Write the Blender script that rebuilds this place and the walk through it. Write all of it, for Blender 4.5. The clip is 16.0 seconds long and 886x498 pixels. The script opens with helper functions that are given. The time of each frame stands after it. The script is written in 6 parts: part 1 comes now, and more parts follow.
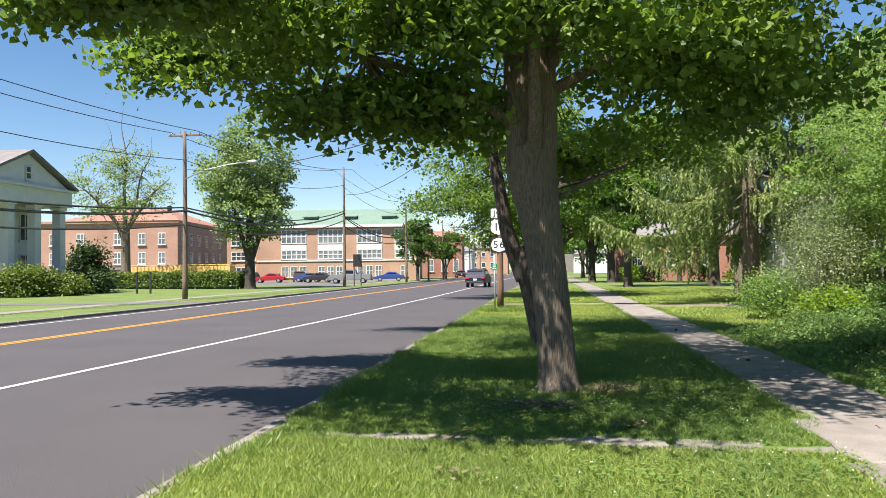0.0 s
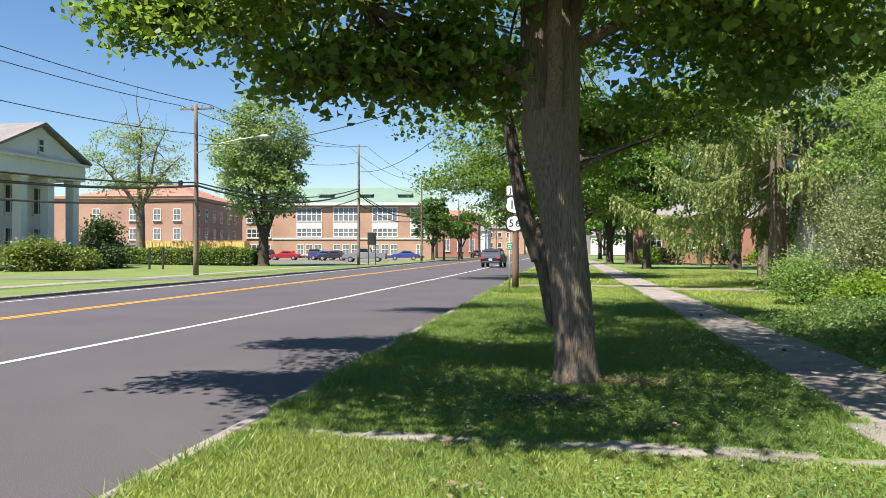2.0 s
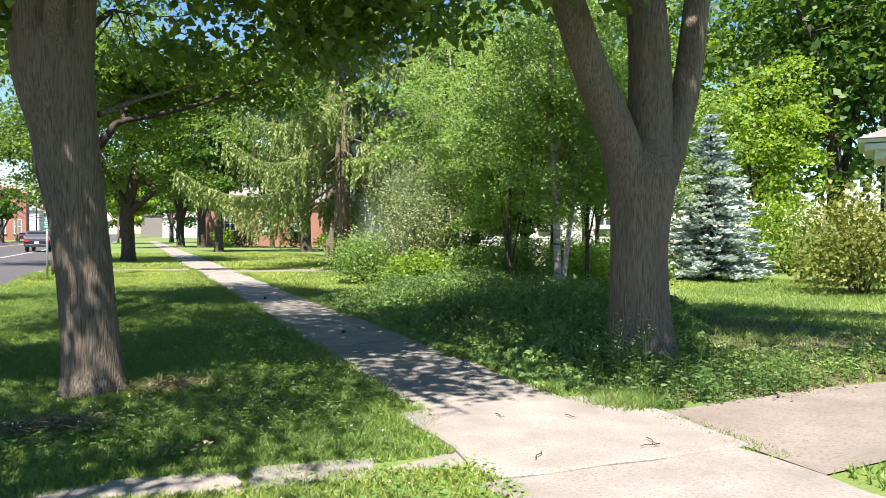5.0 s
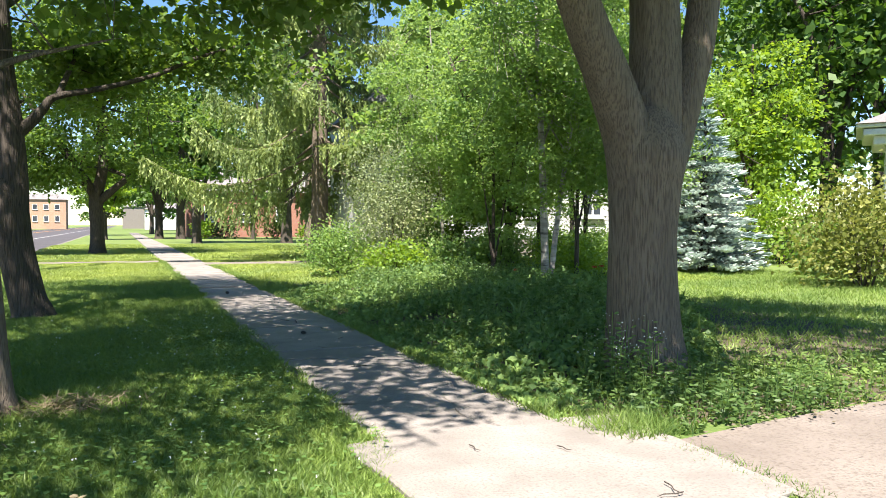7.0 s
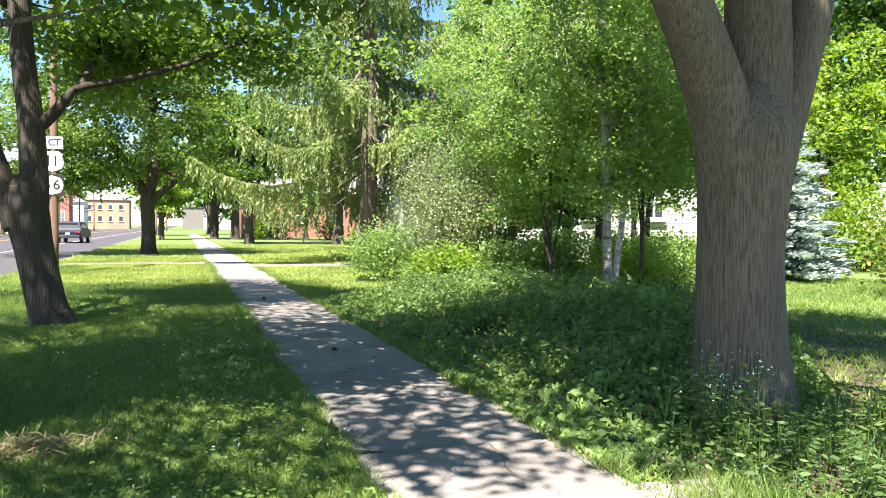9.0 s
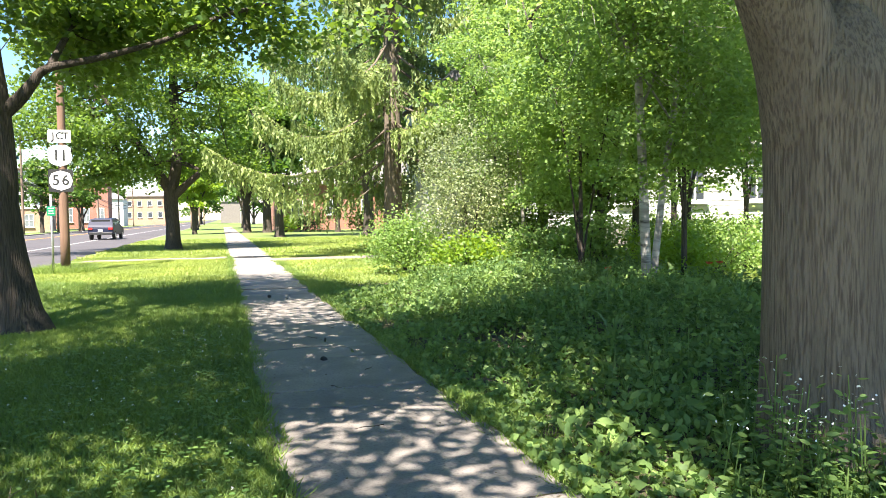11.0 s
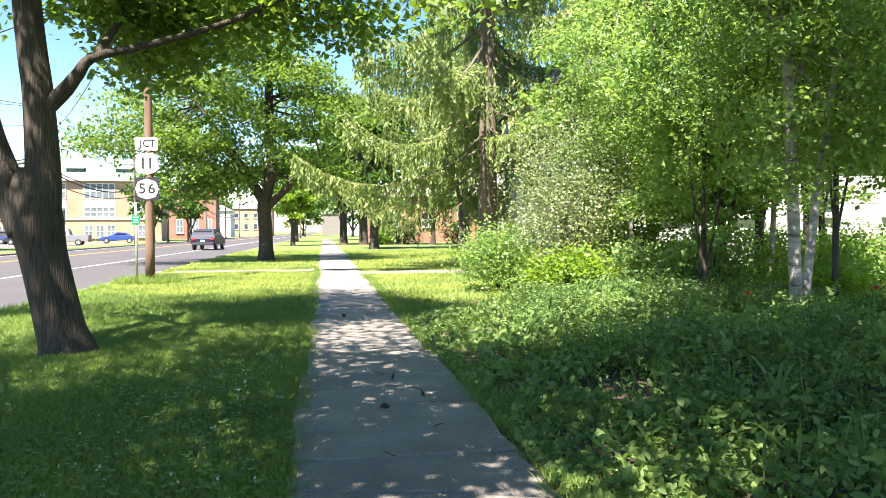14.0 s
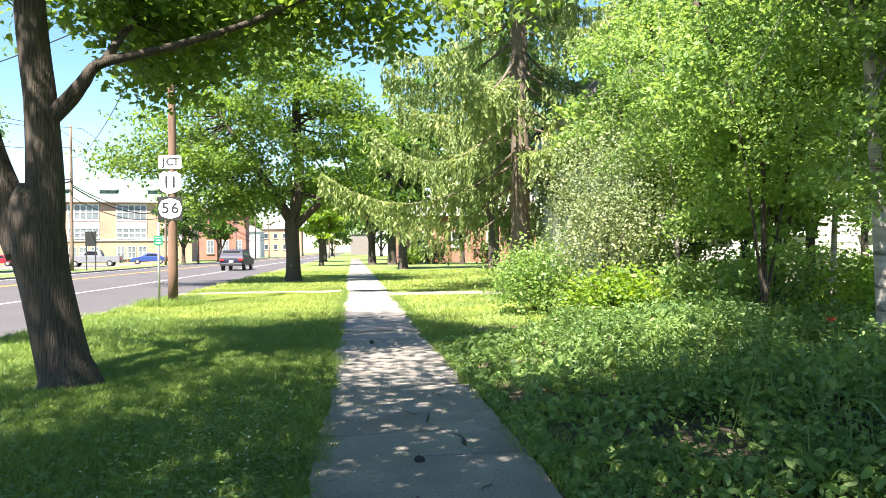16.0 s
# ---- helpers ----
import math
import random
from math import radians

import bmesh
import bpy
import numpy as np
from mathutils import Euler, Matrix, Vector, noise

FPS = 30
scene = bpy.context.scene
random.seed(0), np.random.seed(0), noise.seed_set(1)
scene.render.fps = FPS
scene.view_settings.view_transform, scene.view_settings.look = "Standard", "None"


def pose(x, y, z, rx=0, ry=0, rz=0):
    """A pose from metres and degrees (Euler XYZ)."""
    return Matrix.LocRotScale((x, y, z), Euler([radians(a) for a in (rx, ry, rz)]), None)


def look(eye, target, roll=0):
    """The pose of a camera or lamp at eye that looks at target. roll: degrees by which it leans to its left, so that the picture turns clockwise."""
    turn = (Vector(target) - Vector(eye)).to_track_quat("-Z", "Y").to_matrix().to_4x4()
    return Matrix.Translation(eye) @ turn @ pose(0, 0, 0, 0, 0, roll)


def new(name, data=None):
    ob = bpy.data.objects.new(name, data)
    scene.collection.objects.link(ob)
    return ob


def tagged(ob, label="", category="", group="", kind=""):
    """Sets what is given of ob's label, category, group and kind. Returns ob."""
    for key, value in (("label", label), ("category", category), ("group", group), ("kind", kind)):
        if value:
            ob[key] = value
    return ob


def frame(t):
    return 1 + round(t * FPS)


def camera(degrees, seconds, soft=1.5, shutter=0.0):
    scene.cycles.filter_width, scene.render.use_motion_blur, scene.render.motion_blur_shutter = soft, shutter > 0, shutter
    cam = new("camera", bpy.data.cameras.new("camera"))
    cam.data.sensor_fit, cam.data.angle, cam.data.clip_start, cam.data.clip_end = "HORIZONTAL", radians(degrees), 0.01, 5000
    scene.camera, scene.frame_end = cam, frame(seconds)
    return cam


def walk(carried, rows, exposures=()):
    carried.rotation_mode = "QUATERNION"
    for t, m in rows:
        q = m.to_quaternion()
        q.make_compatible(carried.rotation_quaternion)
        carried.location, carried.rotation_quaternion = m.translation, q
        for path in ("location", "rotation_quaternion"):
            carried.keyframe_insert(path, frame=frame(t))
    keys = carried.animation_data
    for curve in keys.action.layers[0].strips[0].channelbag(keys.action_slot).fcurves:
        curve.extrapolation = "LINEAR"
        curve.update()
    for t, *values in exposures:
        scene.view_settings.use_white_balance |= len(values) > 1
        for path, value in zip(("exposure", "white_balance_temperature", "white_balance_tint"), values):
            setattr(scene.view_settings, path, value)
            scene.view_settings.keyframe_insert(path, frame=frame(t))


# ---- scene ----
cam = camera(61.1, 16.0, soft=0.9)
METRES, EYE, TILT, LEAN, TURN = 8.93, 1.57, 0.0, 0.0, 8.0
ROWS = [
    (0.0, 0.0, 0.0, 0.0, 0.02, 1.61, 0.77),
    (0.5, 0.0054, 0.0264, -0.0021, 0.55, 0.68, 0.46),
    (1.0, 0.016, 0.0541, -0.0007, 0.96, 0.19, 0.1),
    (1.5, 0.0163, 0.081, -0.0029, 1.13, -0.02, 0.15),
    (2.0, 0.0124, 0.1092, -0.0038, 1.26, 0.07, 0.03),
    (2.5, 0.0153, 0.1366, -0.0069, 0.86, 0.14, -0.39),
    (3.0, 0.0215, 0.1658, -0.0068, -3.33, 0.23, -0.37),
    (3.5, 0.0277, 0.1948, -0.0087, -11.63, 0.06, -0.25),
    (4.0, 0.0426, 0.2186, -0.0089, -21.19, -0.15, -0.09),
    (4.5, 0.0657, 0.2402, -0.0121, -29.19, -0.75, -0.34),
    (7.0, 0.1755, 0.3744, -0.021, -31.28, -1.78, -0.15),
    (7.5, 0.195, 0.4032, -0.0189, -30.29, -1.99, -0.08),
    (8.0, 0.2123, 0.4304, -0.0215, -29.02, -2.01, -0.22),
    (8.5, 0.2289, 0.4568, -0.0189, -27.82, -1.61, -0.36),
    (11.0, 0.3412, 0.5953, -0.0216, -24.42, -2.52, 0.88),
    (11.5, 0.3682, 0.6191, -0.0253, -20.92, -1.98, 0.92),
    (12.0, 0.3884, 0.6425, -0.0258, -18.54, -1.33, 0.86),
    (12.5, 0.3999, 0.6715, -0.0255, -18.3, -0.94, 0.87),
    (13.0, 0.4094, 0.7024, -0.0275, -18.11, -0.98, 0.74),
    (13.5, 0.4146, 0.7329, -0.0269, -17.55, -1.06, 0.53),
    (14.0, 0.4168, 0.7629, -0.0266, -17.01, -1.4, 0.43),
    (14.5, 0.418, 0.7916, -0.0259, -16.29, -1.53, 0.36),
    (15.0, 0.4248, 0.8178, -0.0279, -15.4, -1.25, 0.22),
    (15.5, 0.4324, 0.8412, -0.028, -15.15, -0.57, 0.32),
    (16.0, 0.4338, 0.8583, -0.0265, -14.86, 0.11, 0.68),
]
walk(cam, [(t, pose(0, 0, EYE, TILT, LEAN, TURN) @ pose(METRES * x, METRES * y, METRES * z, 90 + pitch, roll, yaw)) for t, x, y, z, yaw, pitch, roll in ROWS], [(0.0, 1.36, 6700, 14), (2.5, 1.32, 6700, 14), (3.5, 1.22, 6700, 14), (4.0, 1.56, 6700, 14), (4.5, 1.7, 6700, 14), (7.0, 1.87, 6700, 14), (8.5, 2.1, 6700, 14), (11.0, 2.36, 6900, 14), (16.0, 2.38, 6900, 14)])

# ---- world and sun ----
SUN_AZ, SUN_EL = 212.0, 60.0          # compass-like: degrees clockwise from +y, and height
sun_from = Vector((math.sin(radians(SUN_AZ)) * math.cos(radians(SUN_EL)), math.cos(radians(SUN_AZ)) * math.cos(radians(SUN_EL)), math.sin(radians(SUN_EL))))
world = bpy.data.worlds.new("world")
scene.world = world
world.use_nodes = True
wt = world.node_tree
sky = wt.nodes.new("ShaderNodeTexSky")
sky.sky_type, sky.sun_disc = "NISHITA", False
sky.sun_elevation, sky.sun_rotation = radians(SUN_EL), radians(SUN_AZ)
sky.air_density, sky.dust_density, sky.ozone_density = 1.0, 0.0, 2.6
rich = wt.nodes.new("ShaderNodeHueSaturation")
rich.inputs["Saturation"].default_value = 1.2
wt.links.new(sky.outputs[0], rich.inputs["Color"])
wt.links.new(rich.outputs[0], wt.nodes["Background"].inputs[0])
wt.nodes["Background"].inputs[1].default_value = 0.061
sun = new("sun", bpy.data.lights.new("sun", "SUN"))
sun.data.energy, sun.data.angle, sun.data.color = 5.0, radians(0.7), (1.0, 0.95, 0.86)
sun.matrix_world = look(sun_from * 100, (0, 0, 0))


# ---- materials ----
def ramp_mix(nt, fac, a, b):
    n = nt.nodes.new("ShaderNodeMix")
    n.data_type = "RGBA"
    n.inputs[6].default_value, n.inputs[7].default_value = (*a, 1), (*b, 1)
    nt.links.new(fac, n.inputs[0])
    return n.outputs[2]


def contrast(nt, val, lo, hi):
    n = nt.nodes.new("ShaderNodeMapRange")
    n.inputs[1].default_value, n.inputs[2].default_value = lo, hi
    nt.links.new(val, n.inputs[0])
    return n.outputs[0]


def noise_tex(nt, scale, detail=6.0, stretch=(1, 1, 1)):
    pos = nt.nodes.new("ShaderNodeNewGeometry")
    mp = nt.nodes.new("ShaderNodeMapping")
    mp.inputs[3].default_value = stretch
    nt.links.new(pos.outputs["Position"], mp.inputs[0])
    n = nt.nodes.new("ShaderNodeTexNoise")
    n.inputs["Scale"].default_value, n.inputs["Detail"].default_value = scale, detail
    nt.links.new(mp.outputs[0], n.inputs["Vector"])
    return n.outputs[0]


def surface(name, a, b, c=None, big=0.6, fine=30.0, rough=0.8, bump=0.3, metal=0.0, stretch=(1, 1, 1), per=0.0, lo=0.35, hi=0.65):
    """Two tones over a large noise, a third in finer specks, fine relief; per: how much pieces differ in tone."""
    m = bpy.data.materials.new(name)
    m.use_nodes = True
    nt = m.node_tree
    p = nt.nodes["Principled BSDF"]
    col = ramp_mix(nt, contrast(nt, noise_tex(nt, big, 5, stretch), lo, hi), a, b)
    f = noise_tex(nt, fine, 8, stretch)
    if c is not None:
        mx = nt.nodes.new("ShaderNodeMix")
        mx.data_type = "RGBA"
        mx.inputs[7].default_value = (*c, 1)
        nt.links.new(contrast(nt, f, 0.5, 0.72), mx.inputs[0])
        nt.links.new(col, mx.inputs[6])
        col = mx.outputs[2]
    if per:
        oi = nt.nodes.new("ShaderNodeObjectInfo")
        hs = nt.nodes.new("ShaderNodeHueSaturation")
        mr = nt.nodes.new("ShaderNodeMapRange")
        mr.inputs[3].default_value, mr.inputs[4].default_value = 1 - per, 1 + per
        nt.links.new(oi.outputs["Random"], mr.inputs[0])
        nt.links.new(mr.outputs[0], hs.inputs["Value"])
        nt.links.new(col, hs.inputs["Color"])
        col = hs.outputs[0]
    nt.links.new(col, p.inputs["Base Color"])
    p.inputs["Roughness"].default_value, p.inputs["Metallic"].default_value = rough, metal
    if bump:
        bp = nt.nodes.new("ShaderNodeBump")
        bp.inputs["Strength"].default_value, bp.inputs["Distance"].default_value = bump, 0.02
        nt.links.new(f, bp.inputs["Height"])
        nt.links.new(bp.outputs[0], p.inputs["Normal"])
    return m


def foliage(name, dark, light, through_col, glow=0.4, rough=0.55):
    """Leaves: each island takes its own tone between dark and light; part of the light passes through."""
    m = bpy.data.materials.new(name)
    m.use_nodes = True
    nt = m.node_tree
    p = nt.nodes["Principled BSDF"]
    geo = nt.nodes.new("ShaderNodeNewGeometry")
    col = ramp_mix(nt, geo.outputs["Random Per Island"], dark, light)
    big = ramp_mix(nt, contrast(nt, noise_tex(nt, 0.5, 3), 0.35, 0.7), (0.62, 0.7, 0.72), (1.25, 1.18, 1.05))
    mul = nt.nodes.new("ShaderNodeMix")
    mul.data_type, mul.blend_type = "RGBA", "MULTIPLY"
    mul.inputs[0].default_value = 1.0
    nt.links.new(col, mul.inputs[6])
    nt.links.new(big, mul.inputs[7])
    nt.links.new(mul.outputs[2], p.inputs["Base Color"])
    p.inputs["Roughness"].default_value = rough
    p.inputs["Specular IOR Level"].default_value = 0.38
    tr = nt.nodes.new("ShaderNodeBsdfTranslucent")
    tr.inputs[0].default_value = (*through_col, 1)
    mx = nt.nodes.new("ShaderNodeMixShader")
    mx.inputs[0].default_value = glow
    nt.links.new(p.outputs[0], mx.inputs[1])
    nt.links.new(tr.outputs[0], mx.inputs[2])
    nt.links.new(mx.outputs[0], nt.nodes["Material Output"].inputs[0])
    return m


def bark(name, a, b, c, scale=9.0, rough=0.92):
    """Furrowed bark: noise drawn out along the trunk."""
    m = surface(name, a, b, c, big=9.0, fine=scale, rough=rough, bump=1.0, stretch=(1, 1, 0.07))
    m.node_tree.nodes["Bump"].inputs["Distance"].default_value = 0.04
    m.node_tree.nodes["Map Range.001"].inputs[1].default_value, m.node_tree.nodes["Map Range.001"].inputs[2].default_value = 0.46, 0.62
    return m


M_lawn = surface("lawn", (0.075, 0.125, 0.022), (0.115, 0.165, 0.034), (0.14, 0.16, 0.05), big=0.5, fine=24, rough=0.95, bump=0.8)
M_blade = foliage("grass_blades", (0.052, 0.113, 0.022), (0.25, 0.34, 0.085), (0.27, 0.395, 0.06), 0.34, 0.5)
# Lit copy of the blades: sunshine on the lawn put into a paler colour
M_blade_sunlit = foliage("sunlit_tone_grass_blades", (0.13, 0.18, 0.035), (0.33, 0.4, 0.1), (0.33, 0.42, 0.07), 0.34, 0.5)
M_clover = foliage("clover", (0.075, 0.16, 0.04), (0.17, 0.28, 0.075), (0.2, 0.34, 0.05), 0.3, 0.55)
M_petal = surface("white_petals", (0.75, 0.75, 0.7), (0.85, 0.85, 0.8), rough=0.7, bump=0)
M_asphalt = surface("asphalt", (0.049, 0.045, 0.049), (0.061, 0.056, 0.061), (0.08, 0.075, 0.08), big=0.35, fine=90, rough=0.82, bump=0.35)
M_asphalt_old = surface("old_asphalt", (0.095, 0.09, 0.09), (0.125, 0.118, 0.118), (0.16, 0.15, 0.145), big=0.3, fine=40, rough=0.9, bump=0.3)
M_white_paint = surface("white_road_paint", (0.6, 0.6, 0.58), (0.5, 0.5, 0.48), (0.33, 0.33, 0.33), big=2, fine=60, rough=0.6, bump=0.1)
M_yellow_paint = surface("yellow_road_paint", (0.58, 0.27, 0.03), (0.5, 0.23, 0.03), (0.34, 0.16, 0.04), big=2, fine=60, rough=0.6, bump=0.1)
M_concrete = surface("concrete", (0.165, 0.149, 0.135), (0.25, 0.226, 0.207), (0.14, 0.125, 0.112), big=2.2, fine=55, rough=0.92, bump=0.4, per=0.1, lo=0.3, hi=0.7)
M_dirt = surface("dirt", (0.15, 0.126, 0.108), (0.2, 0.172, 0.15), (0.11, 0.09, 0.075), big=1.5, fine=45, rough=0.95, bump=0.6)
M_soil = surface("soil", (0.05, 0.045, 0.025), (0.075, 0.06, 0.035), (0.11, 0.08, 0.05), big=2, fine=30, rough=0.97, bump=0.9)
M_bark = bark("maple_bark", (0.15, 0.12, 0.089), (0.2, 0.162, 0.123), (0.095, 0.074, 0.056), 85.0)
M_bark_dark = bark("dark_bark", (0.06, 0.048, 0.038), (0.078, 0.062, 0.049), (0.034, 0.027, 0.021), 60.0)
M_birch = surface("birch_bark", (0.22, 0.2, 0.18), (0.37, 0.35, 0.32), (0.05, 0.042, 0.036), big=3, fine=9, rough=0.7, bump=0.3, stretch=(0.5, 0.5, 2.2))
M_maple = foliage("maple_leaves", (0.027, 0.076, 0.019), (0.14, 0.222, 0.046), (0.285, 0.45, 0.045), 0.36)
M_maple_dark = foliage("dark_maple_leaves", (0.022, 0.065, 0.014), (0.085, 0.16, 0.03), (0.15, 0.3, 0.025), 0.32)
M_lime = foliage("lime_leaves", (0.07, 0.15, 0.024), (0.2, 0.31, 0.045), (0.34, 0.5, 0.03), 0.44)
M_birchleaf = foliage("birch_leaves", (0.065, 0.138, 0.036), (0.245, 0.355, 0.115), (0.345, 0.515, 0.095), 0.44)
M_greygreen = foliage("grey_green_leaves", (0.1, 0.16, 0.06), (0.3, 0.4, 0.17), (0.32, 0.44, 0.12), 0.36)
M_silver = foliage("silvery_leaves", (0.13, 0.17, 0.075), (0.38, 0.41, 0.24), (0.38, 0.46, 0.18), 0.36)
M_spruce = foliage("norway_spruce_needles", (0.1, 0.145, 0.05), (0.29, 0.37, 0.14), (0.36, 0.45, 0.13), 0.36, 0.6)
M_blue = foliage("blue_spruce_needles", (0.3, 0.38, 0.37), (0.58, 0.66, 0.64), (0.4, 0.5, 0.46), 0.25, 0.6)
M_under = foliage("undergrowth_leaves", (0.06, 0.13, 0.04), (0.22, 0.33, 0.105), (0.26, 0.4, 0.07), 0.35)
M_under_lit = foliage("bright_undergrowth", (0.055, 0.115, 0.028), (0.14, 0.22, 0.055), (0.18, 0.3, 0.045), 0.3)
M_hedge = foliage("hedge_leaves", (0.08, 0.125, 0.025), (0.17, 0.23, 0.045), (0.2, 0.28, 0.04), 0.3)
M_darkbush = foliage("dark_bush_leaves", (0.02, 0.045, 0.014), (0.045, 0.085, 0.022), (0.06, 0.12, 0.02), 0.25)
M_olive = foliage("olive_bush_leaves", (0.11, 0.13, 0.03), (0.22, 0.24, 0.06), (0.27, 0.3, 0.05), 0.35)
M_orange = foliage("orange_petals", (0.4, 0.07, 0.025), (0.5, 0.12, 0.04), (0.5, 0.1, 0.03), 0.25)
M_strap = foliage("pale_strap_leaves", (0.16, 0.26, 0.1), (0.32, 0.42, 0.2), (0.3, 0.42, 0.1), 0.35)
M_chips = surface("bark_chips", (0.16, 0.085, 0.06), (0.22, 0.12, 0.085), (0.1, 0.06, 0.045), big=6, fine=30, rough=0.95, bump=0.3)
M_dry = foliage("dry_leaves", (0.13, 0.1, 0.065), (0.27, 0.215, 0.14), (0.2, 0.15, 0.08), 0.15, 0.8)
M_pole = surface("weathered_pole_wood", (0.145, 0.105, 0.075), (0.2, 0.15, 0.112), (0.095, 0.068, 0.05), big=1, fine=12, rough=0.9, bump=0.5, stretch=(1, 1, 0.08))
M_brown_pole = surface("brown_pole_wood", (0.15, 0.085, 0.055), (0.2, 0.125, 0.085), (0.1, 0.055, 0.036), big=1, fine=12, rough=0.9, bump=0.5, stretch=(1, 1, 0.08))
M_steel = surface("galvanised_steel", (0.42, 0.43, 0.44), (0.52, 0.53, 0.54), (0.34, 0.34, 0.35), big=4, fine=25, rough=0.45, bump=0.1, metal=0.8)
M_cable = surface("black_cable", (0.02, 0.02, 0.022), (0.03, 0.03, 0.032), rough=0.6, bump=0)
M_sign_white = surface("white_sign_sheet", (0.78, 0.78, 0.78), (0.83, 0.83, 0.83), big=2, fine=30, rough=0.4, bump=0)
M_sign_black = surface("black_sign_sheet", (0.02, 0.02, 0.022), (0.03, 0.03, 0.03), rough=0.4, bump=0)
M_sign_green = surface("green_sign_sheet", (0.0, 0.2, 0.09), (0.0, 0.24, 0.11), rough=0.4, bump=0)
M_white_wood = surface("white_painted_wood", (0.54, 0.54, 0.54), (0.6, 0.6, 0.59), (0.47, 0.47, 0.46), big=0.7, fine=9, rough=0.6, bump=0.12)
M_shingle = surface("grey_roof_shingles", (0.15, 0.14, 0.14), (0.2, 0.185, 0.185), (0.11, 0.1, 0.1), big=1, fine=14, rough=0.9, bump=0.4)
M_green_roof = surface("green_copper_roof", (0.12, 0.195, 0.152), (0.14, 0.215, 0.17), (0.1, 0.168, 0.13), big=0.4, fine=3, rough=0.75, bump=0.1)
M_glass = surface("window_glass", (0.035, 0.045, 0.055), (0.06, 0.07, 0.085), big=0.4, fine=2, rough=0.06, bump=0)
M_car_glass = surface("tinted_car_glass", (0.012, 0.014, 0.018), (0.02, 0.022, 0.026), big=0.4, fine=2, rough=0.12, bump=0)
M_car_glass.node_tree.nodes["Principled BSDF"].inputs["Specular IOR Level"].default_value = 0.25
M_glass_pale = surface("blinded_window_glass", (0.1, 0.125, 0.14), (0.2, 0.225, 0.24), big=0.5, fine=2, rough=0.12, bump=0)
M_blackmetal = surface("black_painted_metal", (0.02, 0.02, 0.02), (0.03, 0.03, 0.03), rough=0.4, bump=0.05)
M_rubber = surface("tyre_rubber", (0.02, 0.02, 0.02), (0.03, 0.03, 0.03), rough=0.85, bump=0.1)
M_yellow_box = surface("yellow_boards", (0.62, 0.42, 0.12), (0.7, 0.5, 0.16), (0.5, 0.33, 0.1), big=1, fine=8, rough=0.8, bump=0.2)
M_tail = surface("red_lamp_plastic", (0.4, 0.01, 0.01), (0.5, 0.02, 0.02), rough=0.2, bump=0)


def brick_material(name, a, b, mortar):
    m = bpy.data.materials.new(name)
    m.use_nodes = True
    nt = m.node_tree
    p = nt.nodes["Principled BSDF"]
    tc = nt.nodes.new("ShaderNodeTexCoord")
    sp = nt.nodes.new("ShaderNodeSeparateXYZ")
    nt.links.new(tc.outputs["Object"], sp.inputs[0])
    ad = nt.nodes.new("ShaderNodeMath")
    nt.links.new(sp.outputs[0], ad.inputs[0])
    nt.links.new(sp.outputs[1], ad.inputs[1])
    cb = nt.nodes.new("ShaderNodeCombineXYZ")
    nt.links.new(ad.outputs[0], cb.inputs[0])
    nt.links.new(sp.outputs[2], cb.inputs[1])
    br = nt.nodes.new("ShaderNodeTexBrick")
    br.inputs["Scale"].default_value = 1.0
    br.inputs["Brick Width"].default_value, br.inputs["Row Height"].default_value, br.inputs["Mortar Size"].default_value = 0.21, 0.073, 0.008
    br.inputs["Color1"].default_value, br.inputs["Color2"].default_value, br.inputs["Mortar"].default_value = (*a, 1), (*b, 1), (*mortar, 1)
    nt.links.new(cb.outputs[0], br.inputs["Vector"])
    st = ramp_mix(nt, contrast(nt, noise_tex(nt, 0.25, 5), 0.3, 0.7), (0.85, 0.83, 0.82), (1.1, 1.08, 1.05))
    mul = nt.nodes.new("ShaderNodeMix")
    mul.data_type, mul.blend_type = "RGBA", "MULTIPLY"
    mul.inputs[0].default_value = 1.0
    nt.links.new(br.outputs[0], mul.inputs[6])
    nt.links.new(st, mul.inputs[7])
    nt.links.new(mul.outputs[2], p.inputs["Base Color"])
    p.inputs["Roughness"].default_value = 0.9
    return m


M_brick_school = brick_material("salmon_brick", (0.36, 0.205, 0.135), (0.42, 0.25, 0.17), (0.38, 0.3, 0.24))
M_brick_brown = brick_material("brown_brick", (0.33, 0.185, 0.13), (0.39, 0.225, 0.165), (0.36, 0.28, 0.23))
M_brick_red = brick_material("red_brick", (0.27, 0.1, 0.068), (0.32, 0.13, 0.09), (0.3, 0.22, 0.19))


def car_paint(name, col):
    m = surface(name, col, tuple(v * 1.12 for v in col), big=1, fine=4, rough=0.5, bump=0, metal=0.0)
    m.node_tree.nodes["Principled BSDF"].inputs["Specular IOR Level"].default_value = 0.22
    return m


# ---- building tools ----
rng = np.random.default_rng(7)


def thing(name, loc=(0, 0, 0), rz=0.0, label="", category="", group="", kind=""):
    ob = new(name)
    ob.empty_display_size = 0.2
    ob.matrix_world = pose(*loc, 0, 0, rz)
    return tagged(ob, label, category, group, kind)


def hang(name, mesh, material, parent=None, label="", m=None):
    """Links a mesh as ONE object under a thing or a part."""
    if mesh.users == 0 or not mesh.materials:
        mesh.materials.append(material)
    ob = new(name, mesh)
    if parent is not None:
        ob.parent = parent
    if m is not None:
        ob.matrix_basis = m
    return tagged(ob, label)


